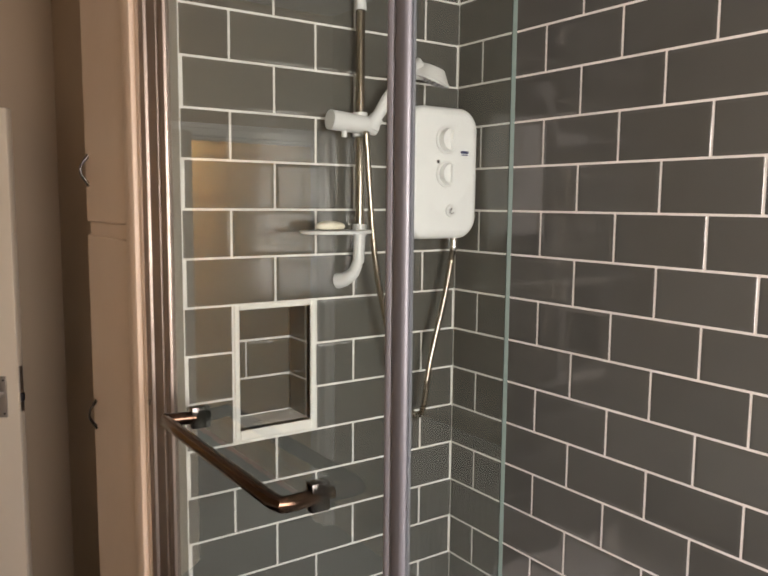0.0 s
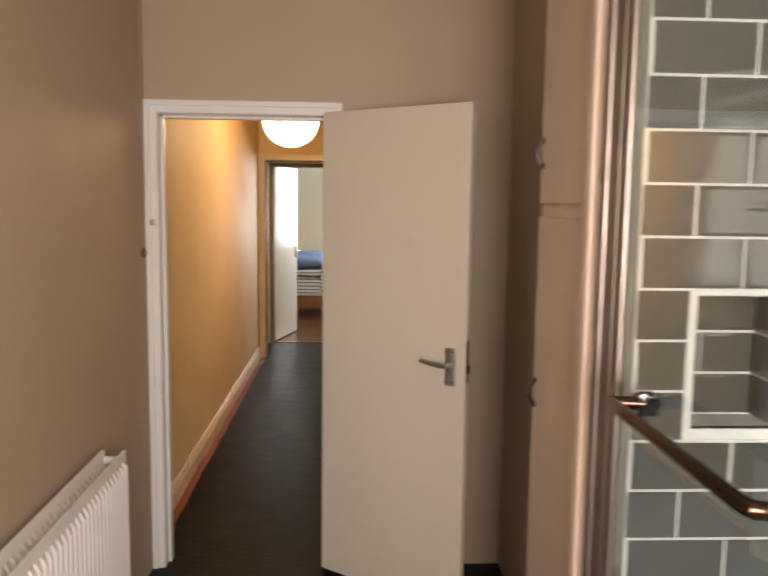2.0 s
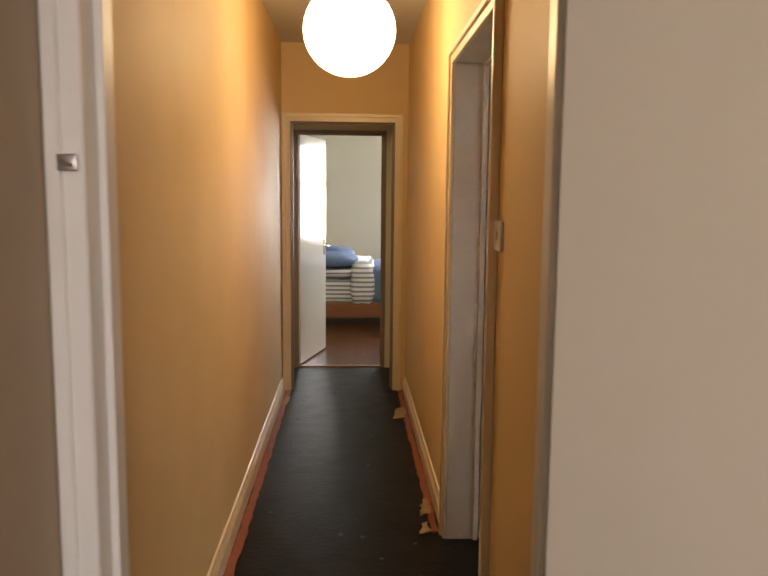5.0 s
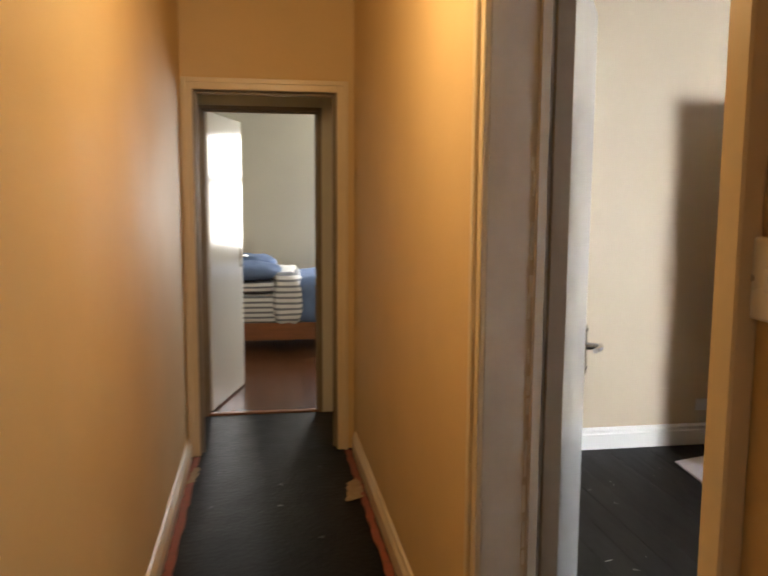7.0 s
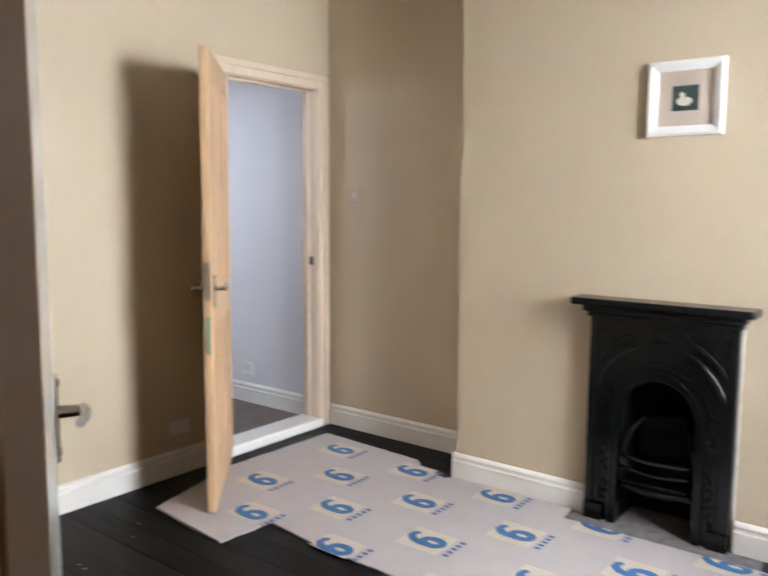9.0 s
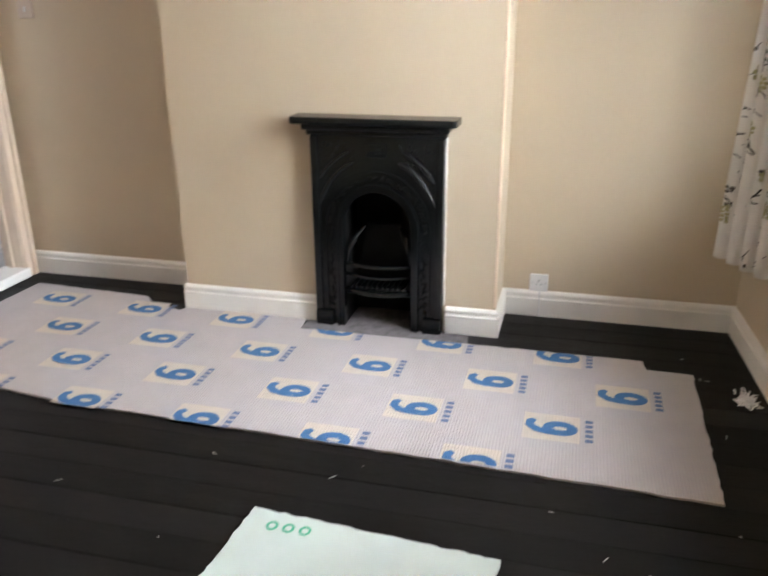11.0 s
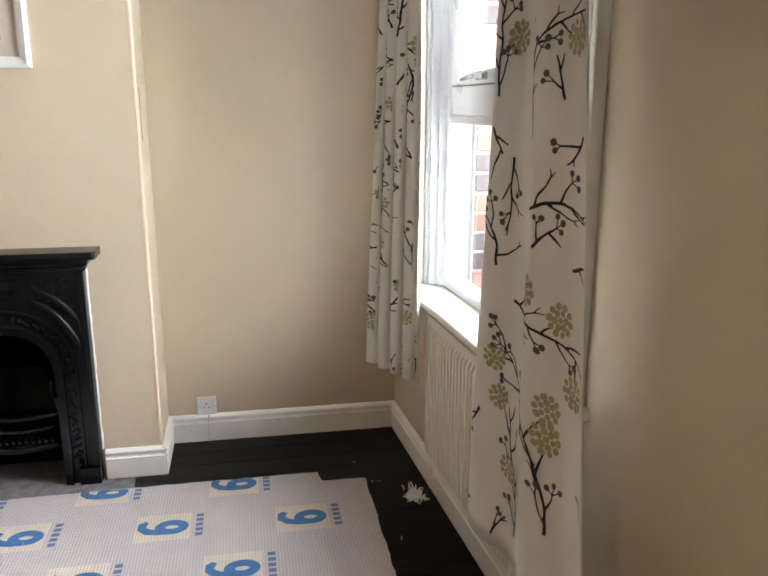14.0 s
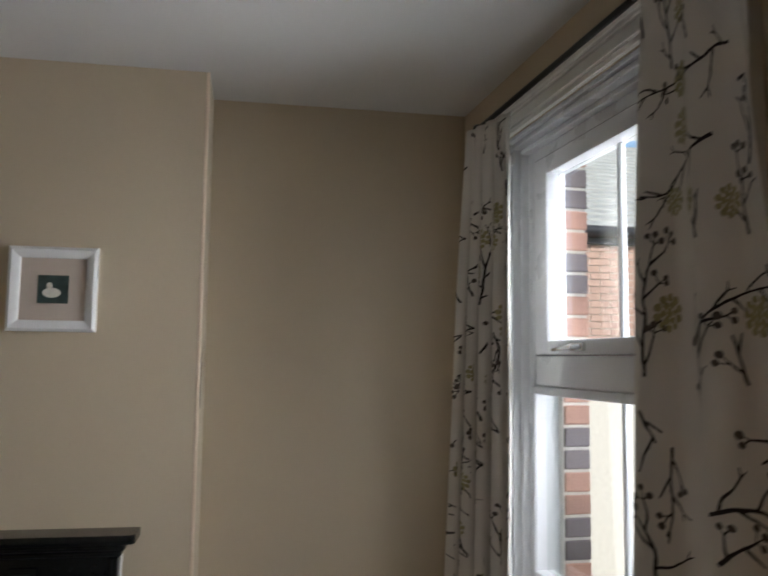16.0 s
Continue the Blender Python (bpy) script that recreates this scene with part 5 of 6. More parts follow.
    tagged(part("bead_row", bm, IRON, c), kind="stuff")
    bm = bmesh.new()
    bx(bm, -0.128, 0, -0.358, 0.358, TOP + 0.010, TOP + 0.040)
    bmesh.ops.bevel(bm, geom=[e for e in bm.edges if abs((e.verts[0].co - e.verts[1].co).z) > 0.02 and e.verts[0].co.x < -0.1], offset=0.018, segments=4, affect="EDGES", profile=0.5)
    bmesh.ops.bevel(bm, geom=bm.edges[:], offset=0.006, segments=2, affect="EDGES", clamp_overlap=True, profile=0.5)
    part("mantel_shelf", bm, IRON, c)
    # fire opening: lining, hood, basket
    for k in ((0.0, 0.20, -0.172, -0.160, 0.0, 0.69), (0.0, 0.20, 0.160, 0.172, 0.0, 0.69), (0.19, 0.20, -0.160, 0.160, 0, 0.69), (0.0, 0.20, -0.172, 0.172, 0.69, 0.699)):
        bm = bmesh.new()
        bx(bm, *k)
        part("fire_lining", bm, IRON2, c)
    bm = bmesh.new()
    v = [(-0.115, 0.28, 0.10), (0.115, 0.28, 0.10), (0.075, 0.47, 0.075), (-0.075, 0.47, 0.075)]
    a = [bm.verts.new((x, y, z)) for y, z, x in v]
    b = [bm.verts.new((x + 0.02, y, z)) for y, z, x in v]
    bm.faces.new(a)
    bm.faces.new(b[::-1])
    for i in range(4):
        bm.faces.new((a[i], a[(i + 1) % 4], b[(i + 1) % 4], b[i]))
    part("fire_back", bm, IRON2, c)
    for s in (-1, 1):
        bm = bmesh.new()
        tube(bm, [(0.0, s * 0.150, 0.300), (-0.004, s * 0.140, 0.365), (0.03, s * 0.115, 0.42), (0.07, s * 0.085, 0.455)], [0.011, 0.012, 0.011, 0.008], 10)
        part("side_arm", bm, IRON, c)
    for z, o, r in ((0.300, 0.045, 0.009), (0.250, 0.050, 0.008), (0.175, 0.055, 0.013)):
        bm = bmesh.new()
        tube(bm, [(X + 0.03 - o * math.cos(math.pi * (k / 12 - 0.5)), -0.155 + 0.31 * k / 12, z) for k in range(13)], r, 10)
        part("grate_bar", bm, IRON, c)
    for k in range(11):
        bm = bmesh.new()
        y = -0.12 + 0.24 * k / 10
        bx(bm, -0.045, 0.10, y - 0.006, y + 0.006, 0.192, 0.206, 0.002, 1)
        part("grate_slat", bm, IRON, c)
    bm = bmesh.new()
    bx(bm, X + 0.02, X + 0.04, -0.152, 0.152, 0.155, 0.185, 0.004)
    part("ash_lip", bm, IRON, c)


fireplace()

bm = bmesh.new()
rnd = random.Random(14)
tube(bm, [(XB - 0.001, 2.181 - 0.298 - rnd.uniform(0, 0.003), 0.13 + 0.79 * k / 30) for k in range(31)], [0.003 + rnd.uniform(0, 0.0025) for k in range(31)], 8)
structure("trim_fireplace_caulk", bm, WHITE, "thin uneven white caulk line down the side of the fireplace")

# rough hearth screed and the recess floor
bm = bmesh.new()
rnd = random.Random(8)
outline = [(3.705, 1.755)] + [(3.70 + rnd.uniform(-0.010, 0.010), 1.755 + 0.78 * k / 16) for k in range(1, 16)] + [(3.710, 2.535), (3.800, 2.520), (3.800, 2.478), (3.826, 2.478), (3.826, 2.34), (4.02, 2.34), (4.02, 2.02), (3.826, 2.02), (3.826, 1.884), (3.800, 1.884), (3.798, 1.760)]
vs = [bm.verts.new((x, y, 0.004)) for x, y in outline]
f = bm.faces.new(vs)
r = bmesh.ops.extrude_face_region(bm, geom=[f])
bmesh.ops.translate(bm, verts=[v for v in r["geom"] if isinstance(v, bmesh.types.BMVert)], vec=(0, 0, -0.012))
structure("hearth", bm, CONCRETE, "rough grey cement hearth in front of the fireplace")


def ragged(points, step, amount, seed):
    """Adds small uneven steps along an outline, as of cut felt."""
    rnd = random.Random(seed)
    out = []
    for (x0, y0), (x1, y1) in zip(points, points[1:] + points[:1]):
        n = max(1, int(math.hypot(x1 - x0, y1 - y0) / step))
        for k in range(n):
            t = k / n
            j = amount if k else amount * 0.3
            out.append((x0 + (x1 - x0) * t + rnd.uniform(-j, j), y0 + (y1 - y0) * t + rnd.uniform(-j, j)))
    return out


def sheet(bm, outline, z0, z1):
    vs = [bm.verts.new((x, y, z1)) for x, y in outline]
    f = bm.faces.new(vs)
    r = bmesh.ops.extrude_face_region(bm, geom=[f])
    bmesh.ops.translate(bm, verts=[v for v in r["geom"] if isinstance(v, bmesh.types.BMVert)], vec=(0, 0, z0 - z1))


def underlay():
    c = thing("carpet_underlay", pose(0, 0, 0.0), "grey woven carpet underlay printed with blue rings, laid loose", "underlay")
    o = ragged([(2.760, 0.84), (3.615, 0.83), (3.622, 1.005), (3.700, 1.020), (3.700, 1.775), (3.690, 2.53), (3.800, 2.54), (3.800, 3.155), (3.760, 3.185), (3.80, 3.27), (3.83, 3.38), (3.895, 3.44), (3.90, 3.52), (3.935, 4.12), (3.22, 4.14), (2.66, 3.985), (2.612, 3.50), (2.870, 3.478), (2.835, 3.15), (2.800, 2.0)], 0.03, 0.0035, 3)
    bm = bmesh.new()
    sheet(bm, o, 0.001, 0.009)
    part("felt", bm, UNDERLAY, c)
    zt = 0.0105

    def quad(b, cx, cy, u0, u1, v0, v1, z):
        b.faces.new([b.verts.new((cx - u, cy - v, z)) for u, v in ((u0, v0), (u1, v0), (u1, v1), (u0, v1))])

    def strip(b, cx, cy, pts, z):
        prev = None
        for (u, v, w), (u2, v2, _) in zip(pts, pts[1:] + pts[-1:]):
            if (u2, v2) != (u, v):
                d = Vector((u2 - u, v2 - v)).normalized()
            pair = [b.verts.new((cx - (u + s * d.y * w), cy - (v - s * d.x * w), z)) for s in (-1, 1)]
            if prev:
                b.faces.new((prev[0], prev[1], pair[1], pair[0]))
            prev = pair

    def trim(b):
        for co, no in (((2.797, 2.0, 0), (-1, 0.0133, 0)), ((3.890, 3.5, 0), (1, 0, 0))):
            bmesh.ops.bisect_plane(b, geom=b.verts[:] + b.edges[:] + b.faces[:], plane_co=co, plane_no=no, clear_outer=True)
        if b.verts and min(v.co.y for v in b.verts) < 2.54:
            bmesh.ops.bisect_plane(b, geom=b.verts[:] + b.edges[:] + b.faces[:], plane_co=(3.692, 2.0, 0), plane_no=(1, 0, 0), clear_outer=True)
        return len(b.faces)
    for k in range(-1, 4):
        for j in range(-1, 8):
            cy = 0.86 + 0.5 * j + (0.25 if k % 2 == 0 else 0.5)
            cx = 2.83 + 0.288 * k + 0.04 * (cy - 2.35)
            if not (2.70 < cx < 3.98 and 0.93 < cy < 4.06):
                continue
            if cx < 2.79 and cy < 3.45 or cx < 2.83 and 3.3 < cy < 3.56:
                continue
            b1, b2, b3 = bmesh.new(), bmesh.new(), bmesh.new()
            quad(b1, cx, cy, -0.088, 0.088, -0.098, 0.098, zt)
            z = zt + 0.0012
            strip(b2, cx, cy, [(0.030 * math.cos(a) + 0.004, 0.030 + 0.042 * math.sin(a), 0.0185) for a in [2 * math.pi * i / 24 for i in range(25)]], z)
            strip(b2, cx, cy, [(0.034, 0.030, 0.0185), (0.034, -0.010, 0.0185), (0.026, -0.048, 0.019), (0.004, -0.072, 0.019), (-0.022, -0.076, 0.017), (-0.042, -0.060, 0.010)], z + 0.0006)
            for i in range(5):
                u = -0.075 + 0.032 * i
                quad(b3, cx, cy, u, u + 0.021, 0.115, 0.141, zt)
            if not trim(b1):
                continue
            p = part("printed_patch", b1, PATCH, c, soft=False)
            for nm, b, m in (("ring_mark", b2, BLUE), ("small_print", b3, INK)):
                if trim(b):
                    part(nm, b, m, p, soft=False)

underlay()

bm = bmesh.new()
sheet(bm, ragged([(1.75, 1.50), (2.36, 1.46), (2.415, 2.195), (1.80, 2.24)], 0.02, 0.004, 9), 0.001, 0.010)
scrap = thing("underlay_scrap", Matrix.Identity(4), "pale mint offcut of underlay lying on the boards", "underlay")
part("felt", bm, MINT, scrap)
bm = bmesh.new()
for k in range(3):
    for i in range(12):
        a = 2 * math.pi * i / 12
        x, y = 2.345 + 0.016 * math.cos(a), 2.11 - 0.05 * k + 0.014 * math.sin(a)
        bx(bm, x - 0.004, x + 0.004, y - 0.004, y + 0.004, 0.0095, 0.0112)
part("small_print", bm, GREENINK, scrap, soft=False)

# tuft of loose fibre by the radiator
bm = bmesh.new()
rnd = random.Random(12)
for k in range(130):
    a, r = rnd.uniform(0, 6.28), abs(rnd.gauss(0, 0.028))
    p = Vector((3.43 + r * math.cos(a), 0.665 + 0.7 * r * math.sin(a), 0.004 + rnd.uniform(0, 0.018)))
    d = Vector((rnd.uniform(-1, 1), rnd.uniform(-1, 1), rnd.uniform(-0.3, 0.7))).normalized() * rnd.uniform(0.015, 0.035)
    tube(bm, [p, p + d * 0.5 + Vector((0, 0, 0.004)), p + d], [0.0022, 0.003, 0.001], 5)
tagged(part("fibre_tuft", bm, SHEET, None), "loose tuft of white fibre on the floor by the radiator pipe", "fibre tuft", kind="stuff")

# ---- hall floor edges ----
for x0, x1, y0, y1, nm in ((0.022, 0.060, 0.14, 4.45, "west"), (0.872, 0.906, 2.02, 4.45, "east"), (0.872, 0.906, 0.14, 1.03, "near")):
    bm = bmesh.new()
    inner = x1 < 0.5
    pts = [(x0, y0), (x1, y0), (x1, y1), (x0, y1)]
    sheet(bm, ragged(pts, 0.05, 0.006, 21 + int(x0 * 100)), 0.0, 0.005)
    structure("trim_floor_edge_" + nm, bm, REDTAPE, "red painted strip of bare floor along the skirting")
for k, (x, y, w, l) in enumerate(((0.845, 3.86, 0.085, 0.30), (0.865, 2.28, 0.045, 0.20), (0.842, 2.06, 0.05, 0.12), (0.045, 4.16, 0.05, 0.24))):
    bm = bmesh.new()
    sheet(bm, ragged([(x - w / 2, y - l / 2), (x + w / 2, y - l * 0.35), (x + w / 2, y + l / 2), (x - w * 0.1, y + l * 0.3)], 0.02, 0.012, 40 + k), 0.0045, 0.008)
    tagged(part("torn_backing", bm, SCRAP, None), "torn strip of tan backing stuck on the hall floor", "floor scrap", "torn hall floor scraps")
bm = bmesh.new()
rnd = random.Random(17)
for k in range(16):
    x, y = rnd.uniform(0.12, 0.82), rnd.uniform(0.9, 4.4)
    bmesh.ops.create_icosphere(bm, subdivisions=1, radius=1, matrix=Matrix.Translation((x, y, 0.001)) @ Matrix.Diagonal((0.012, 0.010, 0.003, 1)))
tagged(part("staple_dimples", bm, DARK, None), "small dark staple marks in the hall underlay", "staples", kind="stuff")

# ---- back bedroom things ----
def striped(name, base, line, scale, axis, width=0.5):
    """Cloth with woven stripes across one axis."""
    m = material(name, base, 0.85, vary=0.03, bump=0.2, grain=300)
    n, l = m.node_tree.nodes, m.node_tree.links
    co, sep = n.new("ShaderNodeTexCoord"), n.new("ShaderNodeSeparateXYZ")
    l.new(co.outputs["Object"], sep.inputs[0])
    mul, fr, gt = n.new("ShaderNodeMath"), n.new("ShaderNodeMath"), n.new("ShaderNodeMath")
    mul.operation, fr.operation, gt.operation = "MULTIPLY", "FRACT", "GREATER_THAN"
    mul.inputs[1].default_value, gt.inputs[1].default_value = scale, width
    l.new(sep.outputs[axis], mul.inputs[0])
    l.new(mul.outputs[0], fr.inputs[0])
    l.new(fr.outputs[0], gt.inputs[0])
    mix = n.new("ShaderNodeMix")
    mix.data_type = "RGBA"
    mix.inputs["A"].default_value, mix.inputs["B"].default_value = (*base, 1), (*line, 1)
    l.new(gt.outputs[0], mix.inputs["Factor"])
    l.new(mix.outputs["Result"], n["Principled BSDF"].inputs["Base Color"])
    return m


STRIPES = striped("striped_linen", (0.76, 0.76, 0.76), (0.20, 0.21, 0.24), 21.0, 2, 0.6)
STRIPES2 = striped("striped_duvet", (0.78, 0.78, 0.78), (0.24, 0.25, 0.28), 19.0, 2, 0.6)


def soft_block(bm, x0, x1, y0, y1, z0, z1, r, seed, amp):
    """A soft cushion-like block with gentle creases."""
    bx(bm, x0, x1, y0, y1, z0, z1)
    bmesh.ops.subdivide_edges(bm, edges=bm.edges[:], cuts=9, use_grid_fill=True)
    c = Vector(((x0 + x1) / 2, (y0 + y1) / 2, (z0 + z1) / 2))
    h = Vector(((x1 - x0) / 2, (y1 - y0) / 2, (z1 - z0) / 2))
    for v in bm.verts:
        d = v.co - c
        q = Vector((d.x / h.x, d.y / h.y, d.z / h.z))
        n = (abs(q.x) ** r + abs(q.y) ** r + abs(q.z) ** r) ** (1 / r)
        k = max(abs(q.x), abs(q.y), abs(q.z)) / max(n, 1e-6)
        v.co = c + d * k + noise.noise_vector((v.co + Vector((seed, 0, 0))) * 7) * amp


def bed():
    yb = 7.30
    c = thing("bed", pose(0.9, yb, 0), "brown wooden bed frame standing on the boards", "bed")
    bm = bmesh.new()
    bx(bm, -1.05, 1.0, 0.0, 0.03, 0.110, 0.275, 0.006)
    part("side_rail", bm, BEDWOOD, c)
    bm = bmesh.new()
    bx(bm, -1.05, 1.0, 1.05, 1.08, 0.110, 0.275, 0.006)
    part("side_rail", bm, BEDWOOD, c)
    bm = bmesh.new()
    bx(bm, -1.12, -1.08, -0.01, 1.09, 0.12, 0.95, 0.01)
    part("headboard", bm, BEDWOOD, c)
    bm = bmesh.new()
    bx(bm, -1.04, 1.0, 0.03, 1.05, 0.20, 0.24)
    part("slat_base", bm, BEDWOOD, c)
    for x in (-1.10, 0.96):
        for y in (0.0, 1.01):
            bm = bmesh.new()
            bx(bm, x, x + 0.07, y, y + 0.07, 0, 0.30, 0.008)
            part("leg", bm, BEDWOOD, c)
    bm = bmesh.new()
    soft_block(bm, -0.16, 1.88, 7.325, 8.355, 0.24, 0.545, 7, 3, 0.006)
    tagged(part("mattress", bm, STRIPES, None), "mattress in a grey and white striped sheet", "mattress")
    bm = bmesh.new()
    soft_block(bm, -0.14, 0.58, 7.315, 7.95, 0.545, 0.665, 4, 9, 0.012)
    tagged(part("pillow", bm, STRIPES, None), "striped pillow lying under the blue one", "pillow", "bed pillows")
    for k, (x0, x1, y0, y1, z0, z1) in enumerate(((-0.14, 0.60, 7.30, 7.85, 0.655, 0.835), (-0.14, 0.56, 7.65, 8.20, 0.70, 0.88))):
        bm = bmesh.new()
        soft_block(bm, x0, x1, y0, y1, z0, z1, 2.6, 20 + k, 0.018)
        tagged(part("pillow", bm, BLUELINEN, None), "plump blue pillow at the head of the bed", "pillow", "bed pillows")
    bm = bmesh.new()
    soft_block(bm, 0.50, 0.80, 7.250, 8.40, 0.215, 0.745, 5, 31, 0.030)
    duv = tagged(part("folded_duvet", bm, STRIPES2, None), "grey and white striped turned-back duvet hanging over the side", "duvet")
    bm = bmesh.new()
    soft_block(bm, 0.700, 1.93, 7.262, 8.40, 0.225, 0.715, 6, 44, 0.028)
    tagged(part("duvet", bm, BLUELINEN, None), "blue duvet spread over the bed", "duvet")


bed()


def back_window():
    w = tagged(new("window_back_bedroom"), "white framed back bedroom window with a crossbar", "window", kind="structure")
    for a, b, c, d in ((1.35, 1.40, 0.85, 2.15), (2.25, 2.30, 0.85, 2.15), (1.40, 2.25, 0.85, 0.91), (1.40, 2.25, 2.09, 2.15), (1.40, 2.25, 1.60, 1.68)):
        bm = bmesh.new()
        bx(bm, a, b, 8.705, 8.750, c, d, 0.004, 1)
        part("window_frame", bm, UPVC, w)
    bm = bmesh.new()
    bx(bm, 1.30, 2.35, 8.62, 8.699, 0.815, 0.848, 0.006)
    part("window_sill", bm, WHITE, w)


back_window()

# ---- outside ----
def neighbour_house():
    c = thing("neighbour_house", pose(8.6, -2.0, -3.0), "red brick neighbouring house with a grey slate roof", "house")
    bm = bmesh.new()
    bx(bm, 0, 6, -7, 2.2, 0, 5.95)
    part("wall", bm, MORTAR, c)
    bm = bmesh.new()
    rnd = random.Random(2)
    # courses of the upper wall, joined
    for r in range(24):
        z = 5.95 - 0.075 * (r + 1)
        y = -3.2 + (0.1125 if r % 2 else 0)
        while y < 2.0:
            bx(bm, -0.012, 0.02, y, y + 0.215, z, z + 0.065)
            y += 0.225
    ob = part("brickwork", bm, BLOWNBRICK, c, "red brick courses, paled as if overexposed", soft=False)
    tagged(ob, kind="stuff")
    bm = bmesh.new()
    tube(bm, [(-0.09, -7, 5.93), (-0.09, 2.3, 5.93)], 0.065, 14)
    bx(bm, -0.06, 0.0, -7, 2.3, 5.80, 5.98)
    part("gutter", bm, GUTTER, c)
    bm = bmesh.new()
    ang = math.atan2(1.0, 1.9)
    v = [bm.verts.new(p) for p in ((-0.12, -7, 5.96), (-0.12, 2.4, 5.96), (4.0, 2.4, 8.14), (4.0, -7, 8.14), (6.2, -7, 5.96), (6.2, 2.4, 5.96))]
    bm.faces.new((v[0], v[1], v[2], v[3]))
    bm.faces.new((v[3], v[2], v[5], v[4]))
    bm.faces.new((v[0], v[3], v[4]))
    bm.faces.new((v[1], v[5], v[2]))
    part("roof", bm, SLATE, c, soft=False)
    bm = bmesh.new()
    n = 21
    for r in range(n):
        t0, t1 = r / n, (r + 1.25) / n
        x0, z0 = -0.12 + 4.12 * t0, 5.975 + 2.18 * t0
        x1, z1 = -0.12 + 4.12 * min(1, t1), 5.965 + 2.18 * min(1, t1)
        y = -3.2 + (0.14 if r % 2 else 0)
        while y < 2.3:
            w = 0.27
            q = [bm.verts.new(p) for p in ((x0, y, z0 + 0.02), (x0, y + w, z0 + 0.02), (x1, y + w, z1 + 0.006), (x1, y, z1 + 0.006))]
            q2 = [bm.verts.new(p) for p in ((x0, y, z0), (x0, y + w, z0))]
            bm.faces.new(q)
            bm.faces.new((q[0], q2[0], q2[1], q[1]))
            y += 0.28
    ob = part("slates", bm, SLATE, c, "grey roof slates", soft=False)
    tagged(ob, kind="stuff")


neighbour_house()

# ---- floorboards and tiles ----
def boards(parent, name, mat, x0, x1, y0, y1, w, seed):
    rnd = random.Random(seed)
    bm = bmesh.new()
    bx(bm, -w / 2 + 0.0007, w / 2 - 0.0007, y0, y1, -0.021, -0.0005, 0.0008, 1)
    me = mesh_of(name, bm, mat, False)
    n = int((x1 - x0) / w)
    for k in range(n):
        piece(name, me, parent, pose(x0 + (x1 - x0) * (k + 0.5) / n, 0, -rnd.uniform(0, 0.0012)))


boards(floor_bed, "floorboard", BLACKWOOD, 1.0, 4.125, 0.40, 4.27, 0.125, 1)
boards(floor_back, "floorboard", BROWNWOOD, -0.80, 2.60, 5.29, 8.70, 0.17, 2)

# paint flecks and nail heads on the black boards
bm = bmesh.new()
rnd = random.Random(33)
for k in range(90):
    x, y = rnd.uniform(1.3, 4.05), rnd.uniform(0.75, 4.1)
    a = rnd.uniform(0, 3.14)
    l = abs(rnd.gauss(0, 0.008)) + 0.002
    p = Vector((x, y, 0.0012))
    d, e = Vector((math.cos(a), math.sin(a), 0)) * l, Vector((-math.sin(a), math.cos(a), 0)) * 0.0014
    bm.faces.new([bm.verts.new(q) for q in (p - d - e, p + d - e, p + d + e, p - d + e)])
tagged(part("paint_flecks", bm, PLASTIC2, None, soft=False), "pale scratches and flecks on the black boards", "flecks", kind="stuff")

TW, TH = 0.2045, 0.1025
ZL = 1.862


def tile_mesh(w, h, d=0.009):
    bm = bmesh.new()
    e = 0.0022
    bx(bm, e, w - e, -d + 0.0006, 0, e, h - e, 0.0010, 1)
    if w > 0.05:
        front = [f for f in bm.faces if f.normal.y < -0.99]
        bmesh.ops.inset_region(bm, faces=front, thickness=0.009)
        bmesh.ops.translate(bm, verts=list({v for f in front for v in f.verts}), vec=(0, -0.0006, 0))
    return mesh_of("tile", bm, TILE, False)


TILES = {}


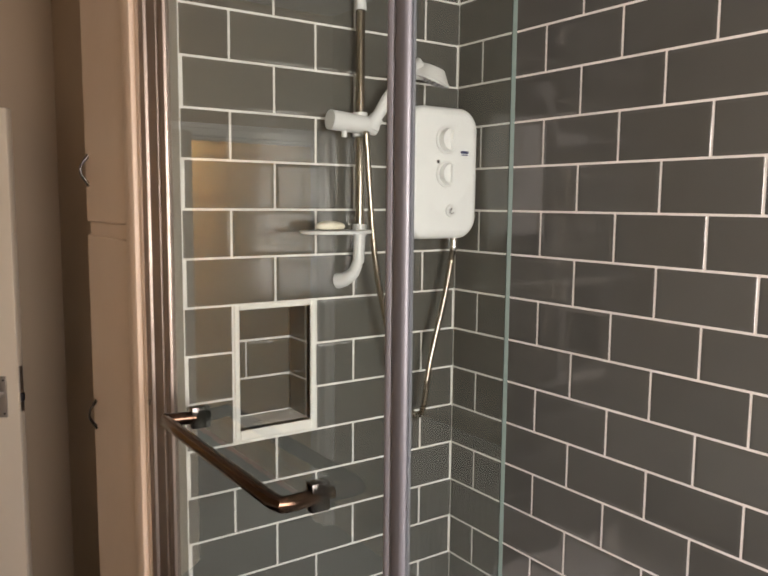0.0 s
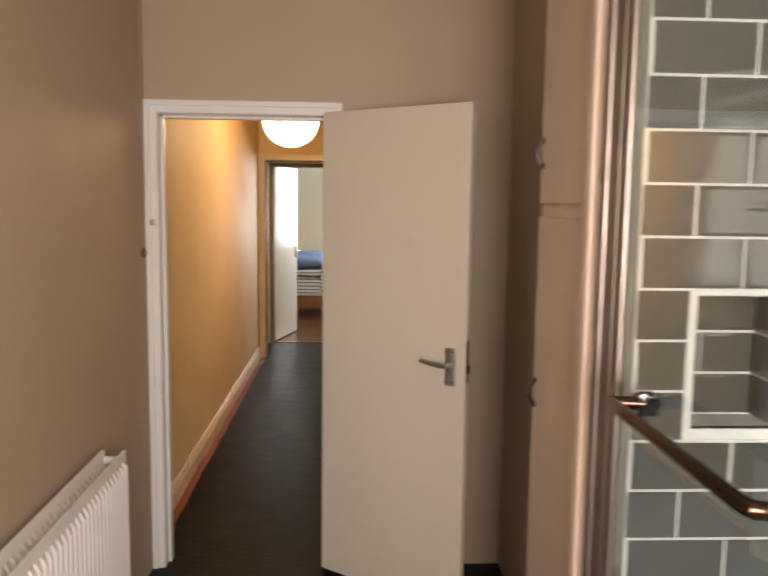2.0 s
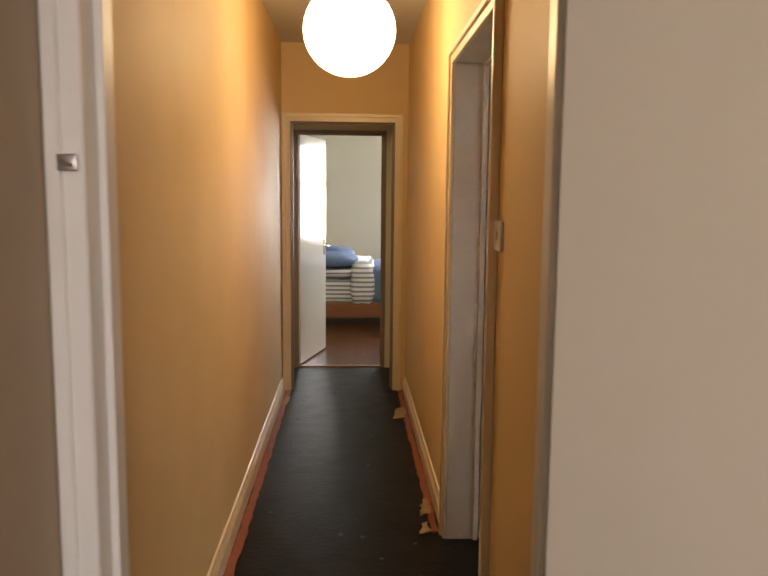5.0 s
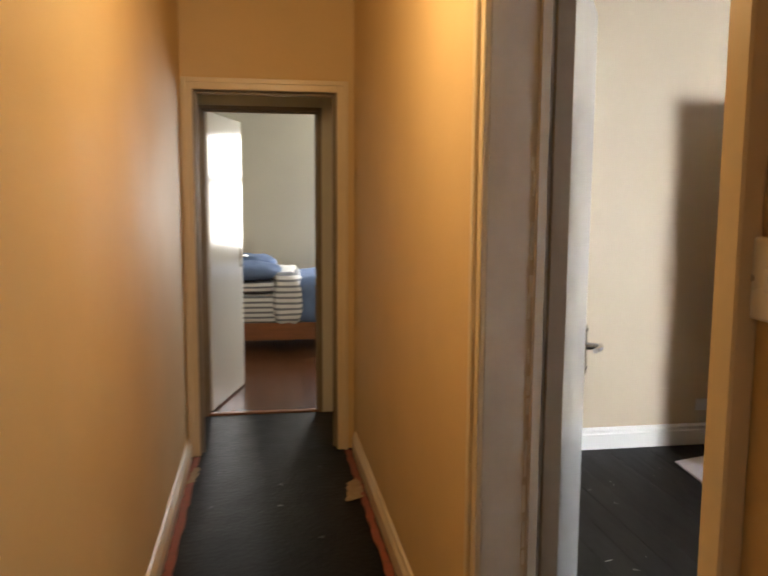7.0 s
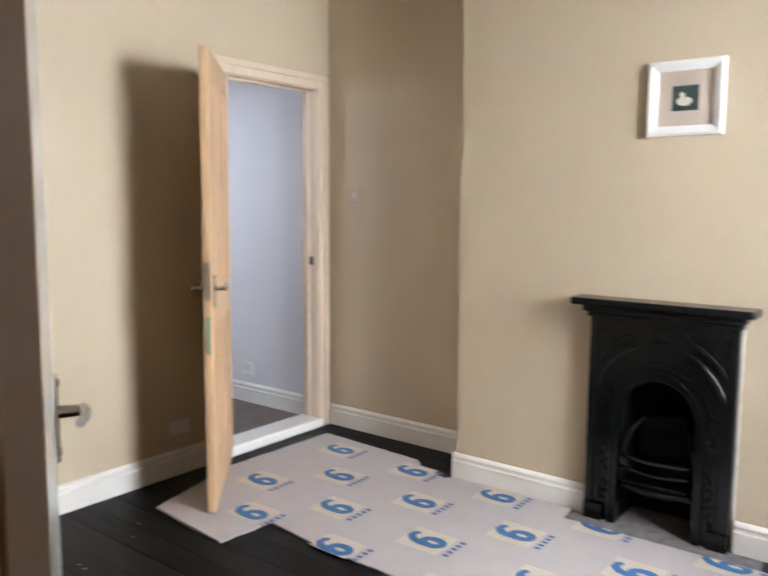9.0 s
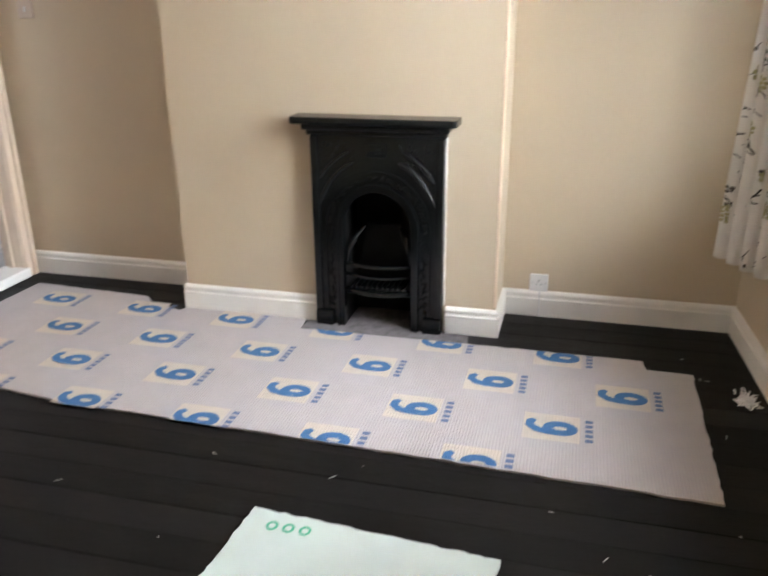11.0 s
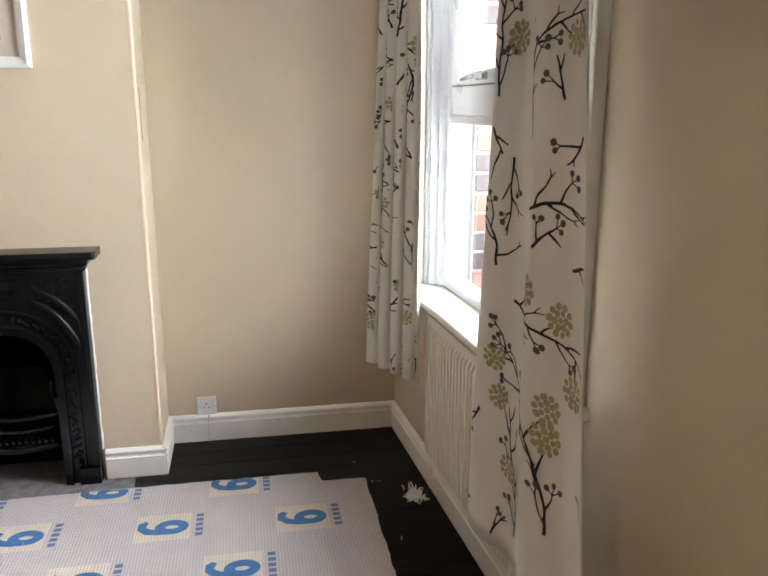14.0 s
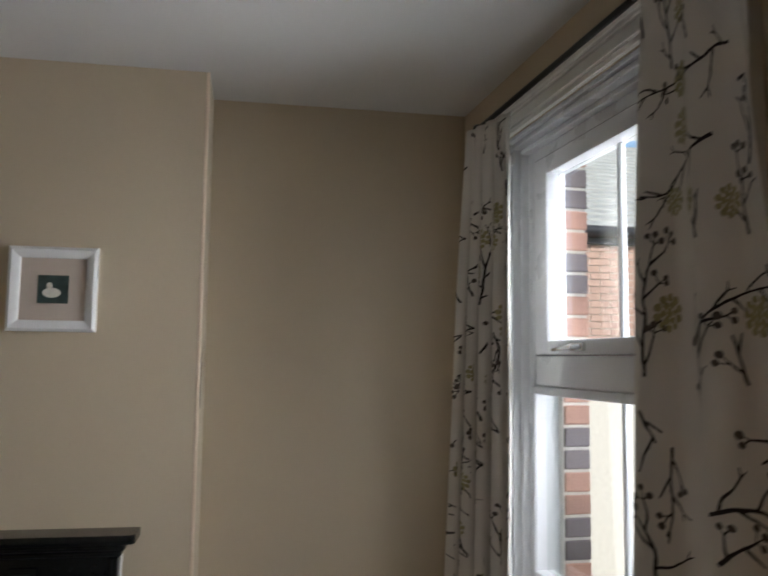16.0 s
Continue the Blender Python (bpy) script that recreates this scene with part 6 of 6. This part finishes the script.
def lay(parent, m, a0, a1, joint, hole=None):
    """Half-bond tiles on local x (along) and z, facing local -y. joint: an upright joint of the rows A."""
    for r in range(-12, 7):
        z = ZL + r * TH
        off = joint if r % 2 == 0 else joint + TW / 2
        k0 = math.floor((a0 - off) / TW)
        k = k0
        while off + k * TW < a1 - 0.002:
            p, q = max(a0, off + k * TW), min(a1, off + (k + 1) * TW)
            k += 1
            spans = [(p, q)]
            if hole and z < hole[3] - 0.02 and z + TH > hole[2] + 0.02:
                spans = []
                if p < hole[0] - 0.01:
                    spans.append((p, min(q, hole[0])))
                if q > hole[1] + 0.01:
                    spans.append((max(p, hole[1]), q))
            for u, v in spans:
                if v - u < 0.0075:
                    continue
                key = round(v - u, 3)
                if key not in TILES:
                    TILES[key] = tile_mesh(v - u, TH)
                piece("tile", TILES[key], parent, m @ pose(u, 0, z))


niche_wall = bpy.data.objects["wall_niche"]
side_wall = bpy.data.objects["wall_shower_side"]
lay(niche_wall, pose(0, -1.7505, 0), 1.489, 2.2255, 1.495, (1.597, 1.800, 1.1445, 1.452))
lay(side_wall, pose(2.2205, 0, 0, 0, 0, -90), 1.760, 4.30, 2.158)

# niche: white trim, tiled back and sides
bm = bmesh.new()
for a, b, c, d in ((1.599, 1.611, 1.149, 1.452), (1.786, 1.798, 1.149, 1.452), (1.611, 1.786, 1.440, 1.452), (1.611, 1.786, 1.149, 1.172)):
    bx(bm, a, b, -1.763, -1.740, c, d, 0.002, 1)
structure("trim_niche", bm, WHITE, "white tile trim round the niche")
bm = bmesh.new()
bx(bm, 1.605, 1.792, -1.655, -1.645, 1.165, 1.446)
back = structure("niche_back", bm, GROUT, "tiled back of the shower niche")
for r, cuts in enumerate(((1.611, 1.786), (1.611, 1.672, 1.786), (1.611, 1.786))):
    for u, v in zip(cuts, cuts[1:]):
        h = 0.088
        key = ("n", round(v - u, 3))
        if key not in TILES:
            TILES[key] = tile_mesh(v - u, h, 0.006)
        piece("tile", TILES[key], back, pose(u, -1.655, 1.174 + 0.0895 * r))
TILES["side"] = tile_mesh(0.082, 0.088, 0.006)
TILES["base"] = tile_mesh(0.175, 0.084, 0.004)
for r in range(3):
    piece("tile", TILES["side"], back, pose(1.7865, -1.663, 1.174 + 0.0895 * r, 0, 0, -90))
    piece("tile", TILES["side"], back, pose(1.6105, -1.745, 1.174 + 0.0895 * r, 0, 0, 90))
piece("tile", TILES["base"], back, pose(1.611, -1.660, 1.1715, 90, 0, 0))
